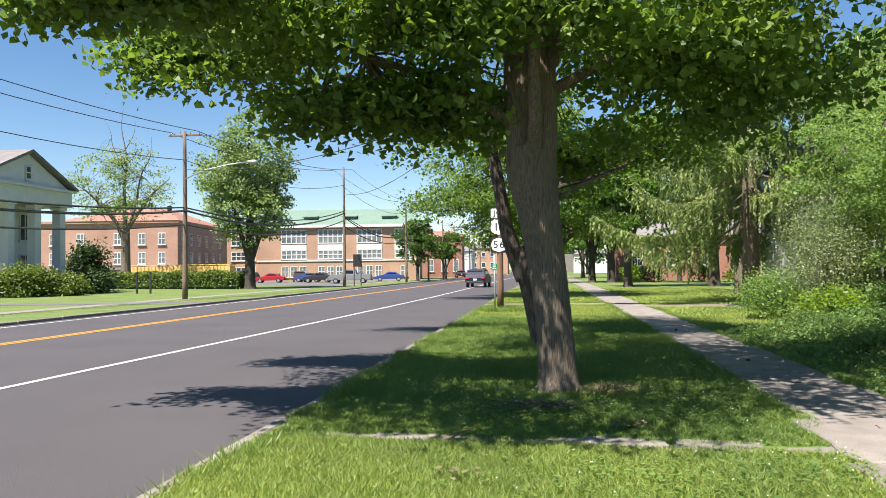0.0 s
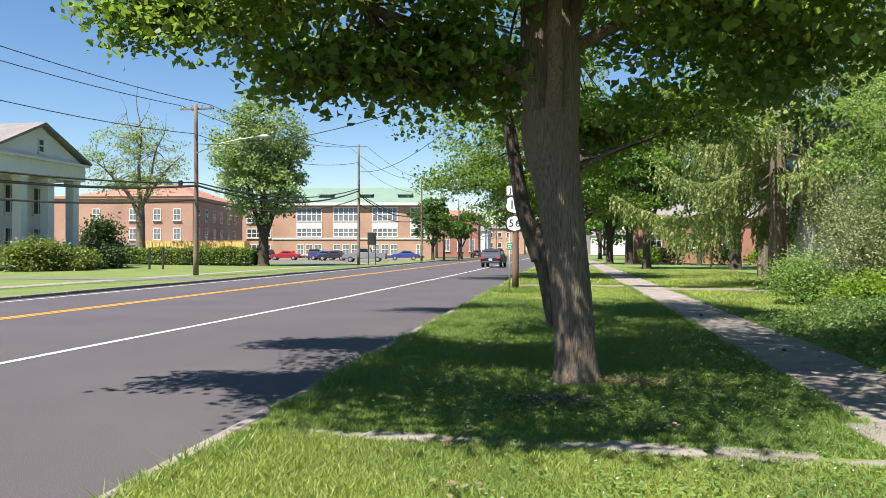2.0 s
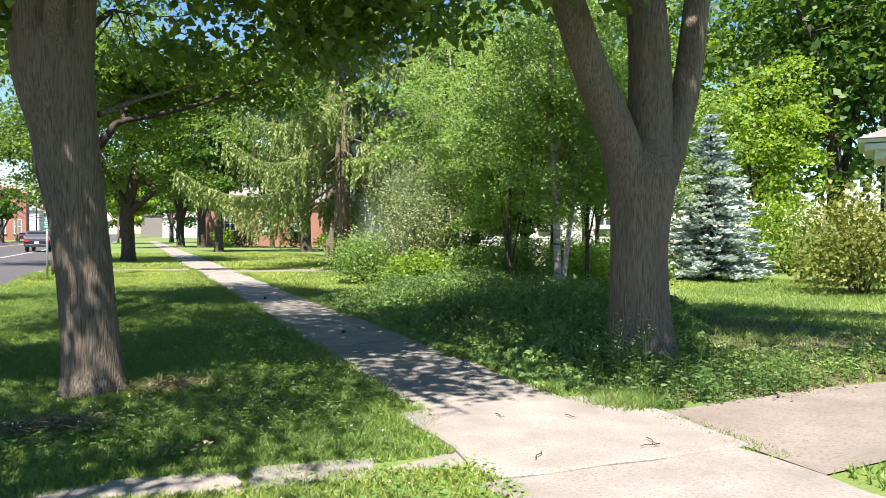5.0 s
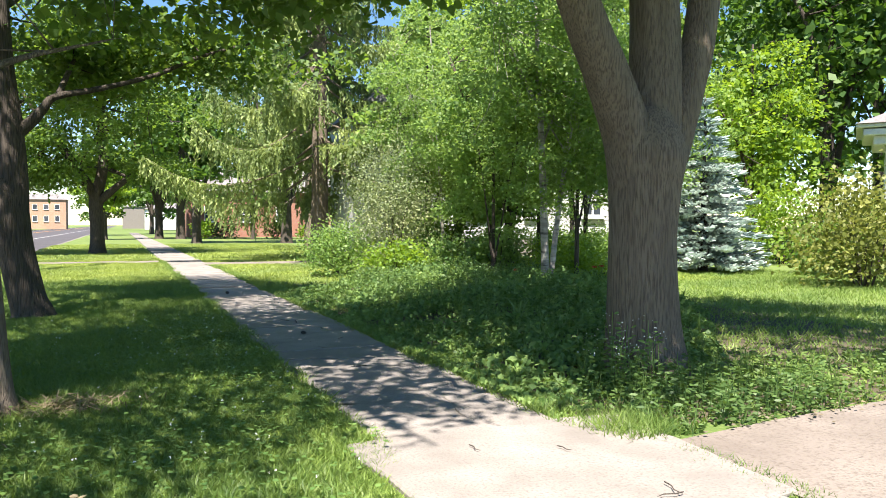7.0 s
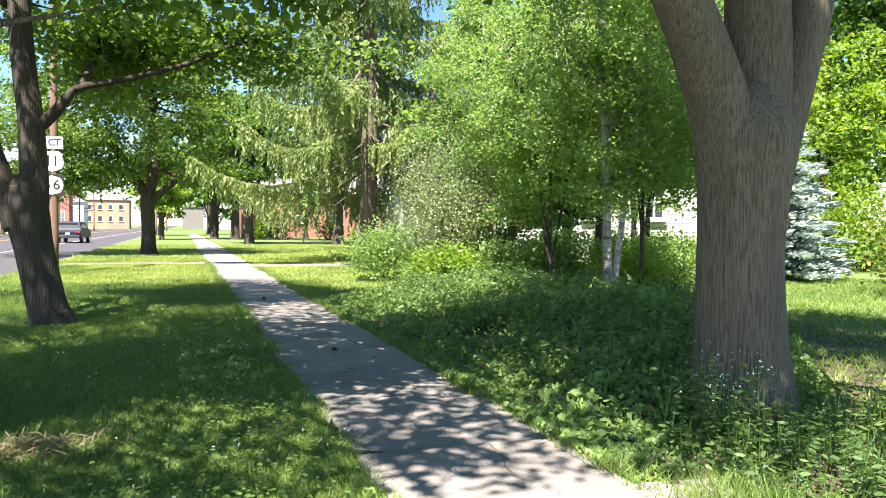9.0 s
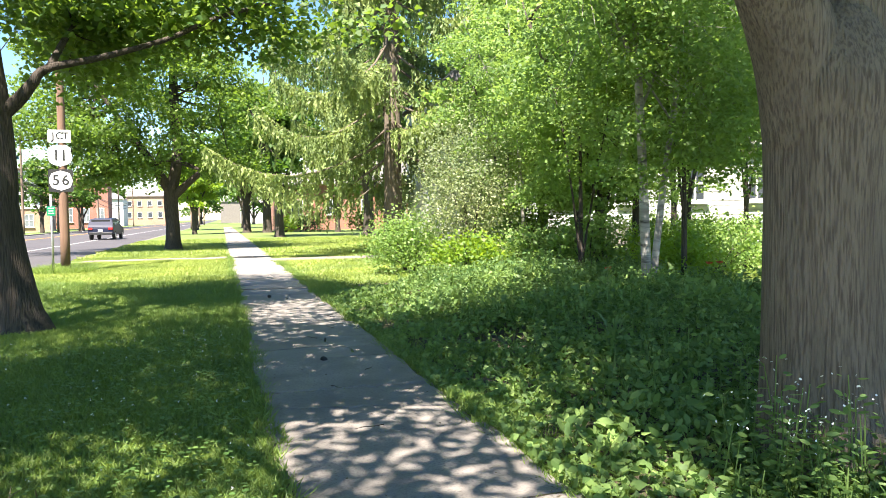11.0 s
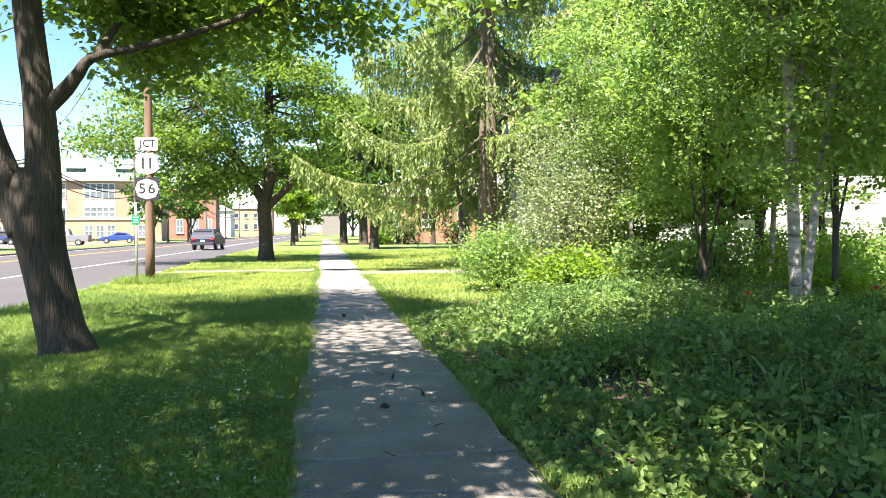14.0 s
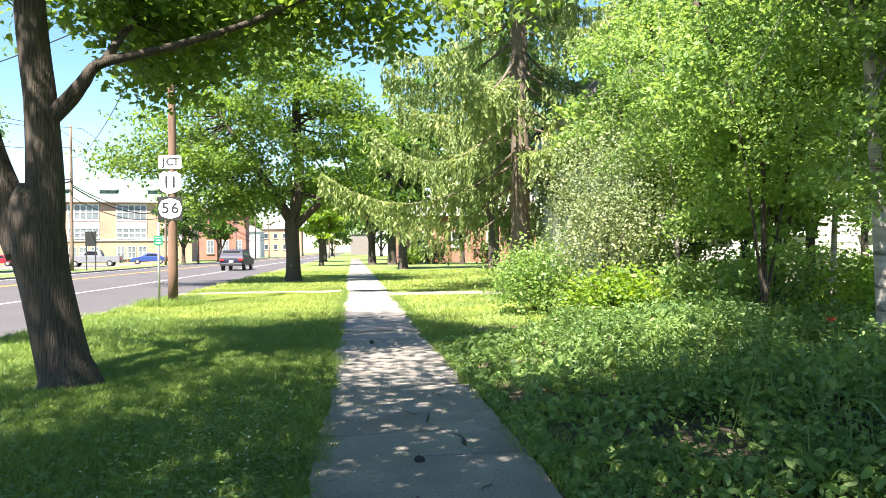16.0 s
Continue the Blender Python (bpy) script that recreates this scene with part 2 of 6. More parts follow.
def part(name, bm, material, parent=None, label="", smooth=False, m=None):
    mesh = bpy.data.meshes.new(name)
    bmesh.ops.recalc_face_normals(bm, faces=bm.faces)
    bm.to_mesh(mesh)
    bm.free()
    if smooth:
        mesh.shade_smooth()
    return hang(name, mesh, material, parent, label, m)


def box(bm, c, s, bev=0.0, rz=0.0, rx=0.0):
    """A box by its centre and size, with bevelled edges, turned about z."""
    r = bmesh.ops.create_cube(bm, size=1.0, matrix=Matrix.Translation(c) @ Euler((radians(rx), 0, radians(rz))).to_matrix().to_4x4() @ Matrix.Diagonal((*s, 1)))
    if bev:
        vs = set(r["verts"])
        bmesh.ops.bevel(bm, geom=[e for e in bm.edges if e.verts[0] in vs and e.verts[1] in vs], offset=bev, segments=1, affect="EDGES")
    return bm


def boxes(*rows, bev=0.0):
    bm = bmesh.new()
    for c, s in rows:
        box(bm, c, s, bev)
    return bm


def sweep(bm, pts, radii, segs=10, ridge=0.0, seed=0.0, cap=True):
    """A tube through points with a radius at each; ridge: depth of furrows, as a share of the radius."""
    pts = [Vector(p) for p in pts]
    rings = []
    ref = Vector((1, 0.13, 0.07)).normalized()
    for i, p in enumerate(pts):
        d = (pts[min(i + 1, len(pts) - 1)] - pts[max(i - 1, 0)]).normalized()
        if abs(d.dot(ref)) > 0.9:
            ref = Vector((0.1, 1, 0.05)).normalized()
        u = (ref - d * ref.dot(d)).normalized()
        v = d.cross(u)
        ring = []
        for k in range(segs):
            a = 2 * math.pi * k / segs
            r = radii[i]
            if ridge:
                r *= 1 + ridge * (noise.noise((math.cos(a) * 2.2 + seed, math.sin(a) * 2.2, p.z * 0.55)) + 0.7 * noise.noise((math.cos(a) * 7 + seed, math.sin(a) * 7, p.z * 0.9)))
            ring.append(bm.verts.new(p + (u * math.cos(a) + v * math.sin(a)) * r))
        rings.append(ring)
    for a, b in zip(rings, rings[1:]):
        for k in range(segs):
            bm.faces.new((a[k], a[(k + 1) % segs], b[(k + 1) % segs], b[k]))
    if cap:
        bm.faces.new(rings[-1])
        bm.faces.new(list(reversed(rings[0])))
    return bm


def smooth_path(keys, n):
    """Catmull-Rom through rows of (x, y, z, r)."""
    k = np.array([keys[0], *keys, keys[-1]], float)
    out = []
    for i in range(1, len(k) - 2):
        for t in np.linspace(0, 1, n, endpoint=False):
            p0, p1, p2, p3 = k[i - 1], k[i], k[i + 1], k[i + 2]
            out.append(0.5 * (2 * p1 + (p2 - p0) * t + (2 * p0 - 5 * p1 + 4 * p2 - p3) * t * t + (3 * p1 - p0 - 3 * p2 + p3) * t ** 3))
    out.append(k[-2])
    return np.array(out)


LEAF = np.array([(0, -0.5), (0.34, -0.05), (0, 0.5), (-0.34, -0.05)])
NARROW = np.array([(0, -0.5), (0.13, 0.0), (0, 0.5), (-0.13, 0.0)])
OVAL = np.array([(0, -0.5), (0.3, -0.2), (0.27, 0.2), (0, 0.5), (-0.27, 0.2), (-0.3, -0.2)])
BROAD = np.array([(0, -0.48), (0.52, -0.22), (0.3, 0.16), (0, 0.6), (-0.3, 0.16), (-0.52, -0.22)])
WIDE = np.array([(0, -0.5), (0.48, -0.05), (0, 0.55), (-0.48, -0.05)])


def leaves(name, centres, size, shape=LEAF, up=0.7, spread=0.35, fold=0.12, along=None, seed=1):
    """Many small leaves as one mesh. up: how far they face the sky; along: an axis for each one's length (else any)."""
    g = np.random.default_rng(seed)
    c = np.asarray(centres, float)
    n = len(c)
    nor = g.normal(size=(n, 3))
    nor /= np.linalg.norm(nor, axis=1)[:, None]
    nor = nor * (1 - up) + np.array([0, 0, up])
    nor /= np.linalg.norm(nor, axis=1)[:, None]
    t = g.normal(size=(n, 3)) if along is None else np.asarray(along, float) + g.normal(size=(n, 3)) * 0.18
    t -= nor * np.sum(t * nor, axis=1)[:, None]
    t /= np.linalg.norm(t, axis=1)[:, None]
    if along is not None:
        t = np.asarray(along, float) + g.normal(size=(n, 3)) * 0.18
        t /= np.linalg.norm(t, axis=1)[:, None]
        nor -= t * np.sum(t * nor, axis=1)[:, None]
        nor /= np.linalg.norm(nor, axis=1)[:, None]
    s = np.cross(nor, t)
    sz = np.asarray(size, float) * (1 + spread * (g.random(n) * 2 - 1))
    k = len(shape)
    px, py = shape[:, 0], shape[:, 1]
    pz = fold * (np.abs(px) * 1.4 - np.abs(py) * 0.5)
    v = c[:, None, :] + sz[:, None, None] * (s[:, None, :] * px[None, :, None] + t[:, None, :] * py[None, :, None] + nor[:, None, :] * pz[None, :, None])
    return raw_mesh(name, v.reshape(-1, 3), k)


def raw_mesh(name, v, k):
    """A mesh of faces of k corners each, the corners in a row."""
    n = len(v) // k
    mesh = bpy.data.meshes.new(name)
    mesh.vertices.add(n * k)
    mesh.vertices.foreach_set("co", np.ascontiguousarray(v, np.float32).ravel())
    mesh.loops.add(n * k)
    mesh.loops.foreach_set("vertex_index", np.arange(n * k, dtype=np.int32))
    mesh.polygons.add(n)
    mesh.polygons.foreach_set("loop_start", np.arange(0, n * k, k, dtype=np.int32))
    mesh.polygons.foreach_set("loop_total", np.full(n, k, dtype=np.int32))
    mesh.update(calc_edges=True)
    return mesh


def clumps(g, centre, radii, n, low=-1.0, shell=0.45, gap=0.0):
    """Clump centres in an ellipsoid, thicker towards its skin, with gaps where a noise is low."""
    out = []
    while len(out) < n:
        d = g.normal(size=3)
        d /= np.linalg.norm(d)
        r = g.random() ** shell
        if d[2] * r < low:
            continue
        p = np.array(centre) + d * r * np.array(radii) * (0.85 + 0.3 * noise.noise((d[0] * 1.7 + centre[0], d[1] * 1.7, d[2] * 1.7)))
        if noise.noise(tuple(p * 0.55)) < gap - 0.35:
            continue
        out.append(p)
    return np.array(out)


def tree(name, loc, label, trunk, limbs, crown, leaf, mats, category="tree", group="", seed=1, segs=14, twigs=60, ridge=0.06, extra=(), gap=0.05):
    """trunk, limbs: rows (x, y, z, r). crown: centre, radii, clumps, leaves a clump, clump spread, low. leaf: size, shape, up."""
    g = np.random.default_rng(seed)
    root = thing(name, (*loc, 0), 0, label, category, group)
    bm = bmesh.new()
    paths = []
    for i, keys in enumerate([trunk, *limbs]):
        q = smooth_path(keys, 7 if segs > 10 else 4)
        paths.append(q)
        sg = segs if i == 0 else max(6, segs * 2 // 3)
        sweep(bm, q[:, :3], q[:, 3], sg, ridge, seed * 3.1 + i)
    nodes = np.vstack([q[len(q) // 2:] for q in paths[1:]] or [paths[0]])
    cl = []
    for k, (centre, radii, n, per, spread, low) in enumerate([crown, *extra]):
        cc = clumps(g, centre, radii, n, low, 0.45, gap if k == 0 else 0.0)
        cl += [(p, per, spread) for p in cc]
    for p, _, _ in [cl[i] for i in g.permutation(len(cl))[:twigs]]:
        d = np.linalg.norm((nodes[:, :3] - p) * np.array([1, 1, 1.3]), axis=1)
        a = nodes[int(np.argmin(d))]
        mid = (a[:3] + p) / 2 + g.normal(size=3) * 0.12 * np.linalg.norm(p - a[:3]) * np.array([0.5, 0.5, 1])
        rr = min(a[3] * 0.5, 0.012 + 0.014 * np.linalg.norm(p - a[:3]))
        q = smooth_path([(*a[:3], rr), (*mid, rr * 0.7), (*p, rr * 0.25)], 3)
        sweep(bm, q[:, :3], q[:, 3], 5)
    part("trunk", bm, mats[0], root, smooth=True)
    pts = []
    for p, per, spread in cl:
        k = int(per * (0.5 + g.random()))
        tilt = np.clip(g.normal(size=(k, 3)), -1.55, 1.55) * np.array([spread, spread, spread * 0.42])
        tilt[:, 2] -= 0.12 * (tilt[:, 0] ** 2 + tilt[:, 1] ** 2) / spread
        pts.append(p + tilt)
    pts = np.vstack(pts)
    hang("crown", leaves("crown", pts, leaf[0], leaf[1], leaf[2], seed=seed), mats[1], root)
    return root


def shrub(name, loc, size, label, n, leaf, material, category="shrub", group="", seed=1, stems=14, z0=0.0, low=-0.72, shell=0.35, stem_mat=None):
    g = np.random.default_rng(seed)
    root = thing(name, (*loc, z0), 0, label, category, group)
    rx, ry, rz = size
    cc = clumps(g, (0, 0, rz * 0.42), (rx, ry, rz * 0.56), max(12, n // 26), low, shell)
    cc[:, 2] = np.maximum(cc[:, 2], 0.08)
    bm = bmesh.new()
    for p in cc[g.permutation(len(cc))[:stems]]:
        b = Vector((p[0] * 0.15, p[1] * 0.15, 0))
        q = smooth_path([(*b, 0.022), (p[0] * 0.45, p[1] * 0.45, p[2] * 0.55, 0.016), (*p, 0.005)], 3)
        sweep(bm, q[:, :3], q[:, 3], 5)
    part("branchwork", bm, stem_mat or M_bark_dark, root, smooth=True)
    sp = 0.16 * (rx * ry * rz) ** (1 / 3) + 0.05
    pts = np.vstack([p + g.normal(size=(26, 3)) * sp * np.array([1, 1, 0.7]) for p in cc])
    pts = pts[pts[:, 2] > 0.02]
    hang("foliage", leaves("foliage", pts, leaf[0], leaf[1], leaf[2], seed=seed), material, root)
    return root


def ground_z(x, y):
    return 0.0


# ---- ground, road, kerbs ----
KERB, FAR_KERB, ROAD_Z = -2.8, -18.2, -0.10


def sheet(name, profile, y0, y1, material, label, category, steps=1):
    """A strip with an (x, z) profile, drawn along y."""
    bm = bmesh.new()
    rows = [[bm.verts.new((x, y0 + (y1 - y0) * i / steps, z)) for x, z in profile] for i in range(steps + 1)]
    for a, b in zip(rows, rows[1:]):
        for k in range(len(profile) - 1):
            bm.faces.new((a[k], a[k + 1], b[k + 1], b[k]))
    ob = part(name, bm, material)
    return tagged(ob, label, category, "", "structure")


sheet("ground", [(-2500, 0), (FAR_KERB, 0), (FAR_KERB + 0.02, ROAD_Z - 0.01), (KERB - 0.02, ROAD_Z - 0.01), (KERB, 0), (2500, 0)], -2500, 2500, M_lawn,
      "mown green lawn with bare patches on both sides of the street", "ground")
sheet("road", [(FAR_KERB + 0.05, ROAD_Z), (-10.6, ROAD_Z + 0.07), (KERB - 0.05, ROAD_Z)], -400, 1500, M_asphalt, "dark fresh asphalt street with painted lines", "road")


def stripe(name, pts, width, material, label):
    bm = bmesh.new()
    prev = None
    for x, y in pts:
        z = ROAD_Z + 0.07 - 0.07 * abs(x + 10.6) / 7.7 + 0.006
        pair = bm.verts.new((x - width / 2, y, z)), bm.verts.new((x + width / 2, y, z))
        if prev:
            bm.faces.new((prev[0], prev[1], pair[1], pair[0]))
        prev = pair
    tagged(part(name, bm, material), label, "road marking", "", "structure")


stripe("white_line", [(-8.2, -100), (-8.1, 0), (-7.8, 12), (-7.35, 26), (-7.0, 45), (-6.9, 80), (-6.9, 1200)], 0.14, M_white_paint, "white edge line painted on the asphalt")
stripe("yellow_line", [(-12.75, -100), (-12.75, 30), (-12.7, 60), (-12.6, 120), (-12.6, 1200)], 0.16, M_yellow_paint, "yellow centre line painted on the asphalt")
stripe("yellow_line", [(-13.0, -100), (-13.0, 30), (-12.95, 60), (-12.85, 120), (-12.85, 1200)], 0.16, M_yellow_paint, "yellow centre line painted on the asphalt")
stripe("white_line", [(-17.2, -100), (-17.4, 60), (-17.4, 1200)], 0.13, M_white_paint, "white edge line by the far kerb")


def kerb(x, y0, y1, label):
    root = thing("kerb", (x, 0, 0), 0, label, "kerb", "", "structure")
    base = None
    y = y0
    k = 0
    while y < y1:
        ln = 2.4 if y < 60 else 24.0
        if base is None or ln != base[1]:
            bm = box(bmesh.new(), (0, 0, 0), (0.14, ln - 0.02, 0.2), 0.02)
            ob = part("kerb_stone", bm, M_concrete, root)
            base = (ob.data, ln)
        else:
            ob = hang("kerb_stone", base[0], M_concrete, root)
        ob.matrix_basis = pose(random.uniform(-0.012, 0.012), y + ln / 2, -0.085 + random.uniform(-0.012, 0.012), 0, 0, random.uniform(-0.3, 0.3))
        y += ln
        k += 1
    return root


kerb(KERB - 0.02, 3.0, 32.3, "low worn concrete kerb half buried in grass")
kerb(KERB - 0.02, 35.3, 300, "low worn concrete kerb along the lawn")
kerb(FAR_KERB + 0.02, -10, 300, "low concrete kerb across the street")

# Pavement
SW0, SW1 = 2.53, 3.9
sheet("pavement_bed", [(SW0 - 0.02, -0.04), (SW0, 0.006), (SW1, 0.006), (SW1 + 0.02, -0.04)], 8.0, 140, M_soil, "dark soil showing in the joints of the sidewalk", "soil")


def flat_stone(w, l, h, seed, chip=0.05):
    """A slab with an uneven outline and a chamfered rim."""
    g = random.Random(seed)
    bm = bmesh.new()
    ring = []
    n = 5
    for side in range(4):
        for i in range(n):
            u = i / n
            x, y = [(-w / 2 + w * u, -l / 2), (w / 2, -l / 2 + l * u), (w / 2 - w * u, l / 2), (-w / 2, l / 2 - l * u)][side]
            ring.append((x + g.uniform(-chip, chip) * 0.3, y + g.uniform(-chip, chip) * 0.3))
    top = [bm.verts.new((x * 0.985, y * 0.985, 0)) for x, y in ring]
    mid = [bm.verts.new((x, y, -0.015)) for x, y in ring]
    low = [bm.verts.new((x, y, -h)) for x, y in ring]
    bm.faces.new(top)
    for a, b in ((mid, top), (low, mid)):
        for k in range(len(ring)):
            bm.faces.new((a[k], a[(k + 1) % len(ring)], b[(k + 1) % len(ring)], b[k]))
    return bm


# Apron where the walk meets the drive, a path of bare earth, and an old strip of concrete in the grass
apron = thing("driveway", (3.3, 5.6, 0), 0, "pale cracked concrete driveway slabs with grassy joints", "driveway", "", "structure")
for i, (cx, cy, w, l) in enumerate([(0.05, 1.55, 1.95, 1.7), (-0.05, -0.1, 1.9, 1.5), (0.0, -1.8, 2.0, 1.8), (0.0, -4.0, 2.0, 2.5)]):
    part("slab", flat_stone(w, l, 0.1, 40 + i, 0.12), M_concrete, apron, m=pose(cx, cy, 0.034 - 0.004 * i, 0.15, 0.1, 1.5 * (i % 2)))
bm = bmesh.new()
g0 = random.Random(5)
top = []
for i in range(13):
    x = 4.25 + i * 1.1
    top.append((bm.verts.new((x, 5.65 + 0.08 * i + g0.uniform(-0.12, 0.12), 0.012)), bm.verts.new((x, 7.25 + 0.1 * i + g0.uniform(-0.12, 0.12), 0.012))))
for a, b in zip(top, top[1:]):
    bm.faces.new((a[0], b[0], b[1], a[1]))
tagged(part("dirt_path", bm, M_dirt), "pinkish bare earth path beside the undergrowth", "path", "", "structure")

strip = thing("concrete_strip", (0, 6.9, 0), -2.5, "broken concrete edging strip sunk in the grass", "edging", "", "structure")
x = -2.25
for i in range(7):
    w = random.uniform(0.5, 0.85)
    part("slab", flat_stone(w, 0.34, 0.1, 60 + i, 0.1), M_concrete, strip, m=pose(x + w / 2, random.uniform(-0.03, 0.03), 0.009 + random.uniform(-0.008, 0.01), random.uniform(-1.5, 1.5), random.uniform(-1, 1), random.uniform(-3, 3)))
    x += w + random.uniform(0.0, 0.06)

# Second drive crossing the walk
sheet("driveway_crossing", [(-2.9, -0.04), (-2.2, 0.008), (2.5, 0.012), (2.56, 0.012)], 32.6, 34.4, M_dirt, "pale gravelled driveway crossing the grass strip", "driveway")
sheet("gravel_drive", [(3.88, 0.012), (12, 0.012), (24, 0.012)], 30.4, 32.2, M_dirt, "pale gravel drive beside the lawn", "driveway")
sheet("parking_lot", [(-62, 0.012), (-24.5, 0.012), (-24.0, 0.004)], 84, 123, M_asphalt_old, "worn grey asphalt parking lot before the school", "parking lot")
sheet("far_walk", [(-23.4, 0.01), (-22.2, 0.01)], -20, 300, M_concrete, "narrow concrete sidewalk across the street", "pavement")
sheet("far_drive", [(-45, 0.014), (-24, 0.014), (-18.2, 0.004)], 36.4, 38.9, M_asphalt_old, "narrow asphalt drive across the far lawn", "driveway")


# ---- trees along the walk ----
# Street maple with a straight trunk, forked above head height
tree("maple_tree", (0.1, 9.85), "tall street maple with furrowed grey-brown trunk and spreading leafy crown",
     [(0, 0, -0.1, 0.35), (0, 0, 0.06, 0.285), (-0.01, 0, 0.35, 0.245), (-0.07, 0, 1.2, 0.235), (-0.2, 0, 2.2, 0.265), (-0.3, 0, 2.8, 0.32), (-0.34, 0, 3.15, 0.31)],
     [[(-0.3, 0, 2.7, 0.26), (-0.42, 0.05, 3.5, 0.22), (-0.5, 0.1, 5.0, 0.19), (-1.0, 0.4, 7.0, 0.09), (-1.5, 0.6, 9.5, 0.03)],
      [(-0.22, 0, 2.7, 0.24), (-0.15, 0.0, 3.6, 0.2), (-0.12, -0.05, 5.2, 0.17), (0.4, -0.4, 8.0, 0.07), (0.5, -0.5, 10.5, 0.03)],
      [(-0.28, -0.2, 3.0, 0.1), (-0.24, -0.42, 3.5, 0.085), (-0.2, -0.8, 4.6, 0.07), (0.2, -1.7, 6.0, 0.04), (0.4, -2.6, 7.4, 0.015)],
      [(-0.4, 0.0, 3.4, 0.08), (-1.3, -0.2, 3.95, 0.055), (-2.4, -0.5, 4.35, 0.045), (-4.0, -1.0, 4.9, 0.04), (-5.6, -1.3, 5.0, 0.015)],
      [(0.05, 0.1, 2.5, 0.032), (0.35, 0.3, 2.68, 0.022), (0.65, 0.5, 2.82, 0.014), (0.95, 0.65, 2.95, 0.006)],
      [(0.0, 0, 3.9, 0.08), (1.4, 0.4, 4.7, 0.055), (3.0, 0.6, 5.6, 0.04), (4.8, 0.8, 6.0, 0.015)],
      [(-0.5, 0.1, 3.6, 0.07), (-0.85, 0.6, 4.0, 0.055), (-1.4, 1.6, 4.8, 0.045), (-2.4, 3.2, 5.5, 0.03), (-3.0, 4.4, 5.4, 0.012)],
      [(-0.05, 0.0, 4.2, 0.09), (0.5, -1.6, 5.0, 0.06), (0.9, -3.2, 5.4, 0.035), (1.2, -4.6, 5.1, 0.012)]],
     ((-1.2, -0.2, 6.7), (5.1, 5.4, 4.0), 185, 105, 0.38, -0.6), (0.102, BROAD, 0.42), (M_bark, M_maple), gap=0.26, seed=11, segs=36, twigs=190, ridge=0.05,
     extra=[((-2.7, 0.2, 3.85), (1.7, 1.3, 0.45), 40, 80, 0.3, -1), ((-5.2, -2.6, 4.75), (1.5, 1.2, 0.35), 36, 80, 0.3, -1), ((-1.9, -5.0, 4.75), (0.8, 0.5, 0.25), 9, 60, 0.24, -1), ((-1.6, 0.6, 3.85), (2.2, 1.6, 0.7), 26, 70, 0.4, -1), ((-4.3, -2.6, 4.8), (1.7, 0.9, 0.5), 60, 90, 0.32, -1), ((-5.4, 1.2, 5.1), (1.9, 0.9, 0.6), 60, 90, 0.32, -1), ((-1.9, -0.3, 3.8), (1.2, 0.8, 0.5), 16, 80, 0.27, -1), ((-3.6, -0.4, 4.9), (1.2, 1.8, 0.7), 34, 80, 0.34, -1), ((2.6, 1.4, 4.3), (2.6, 2.0, 0.8), 46, 90, 0.4, -1),
            # Several clumps here hang above view, added to shade the lawn and walk
            ((-2.3, -4.1, 5.4), (2.7, 1.8, 0.8), 66, 90, 0.42, -1), ((-1.9, -0.6, 7.5), (1.7, 2.0, 0.9), 28, 80, 0.4, -1), ((-1.3, 2.2, 6.4), (1.7, 1.7, 0.8), 26, 80, 0.4, -1), ((1.5, 2.6, 3.75), (1.4, 1.2, 0.4), 11, 60, 0.3, -1), ((1.5, -3.3, 5.7), (1.7, 1.9, 0.5), 24, 60, 0.32, -1), ((-1.4, -1.2, 4.6), (2.9, 1.0, 0.45), 36, 95, 0.3, -1), ((1.6, -0.2, 4.4), (1.8, 1.2, 0.6), 40, 90, 0.32, -1), ((2.4, 2.4, 5.4), (2.6, 2.6, 1.2), 26, 80, 0.4, -1)])
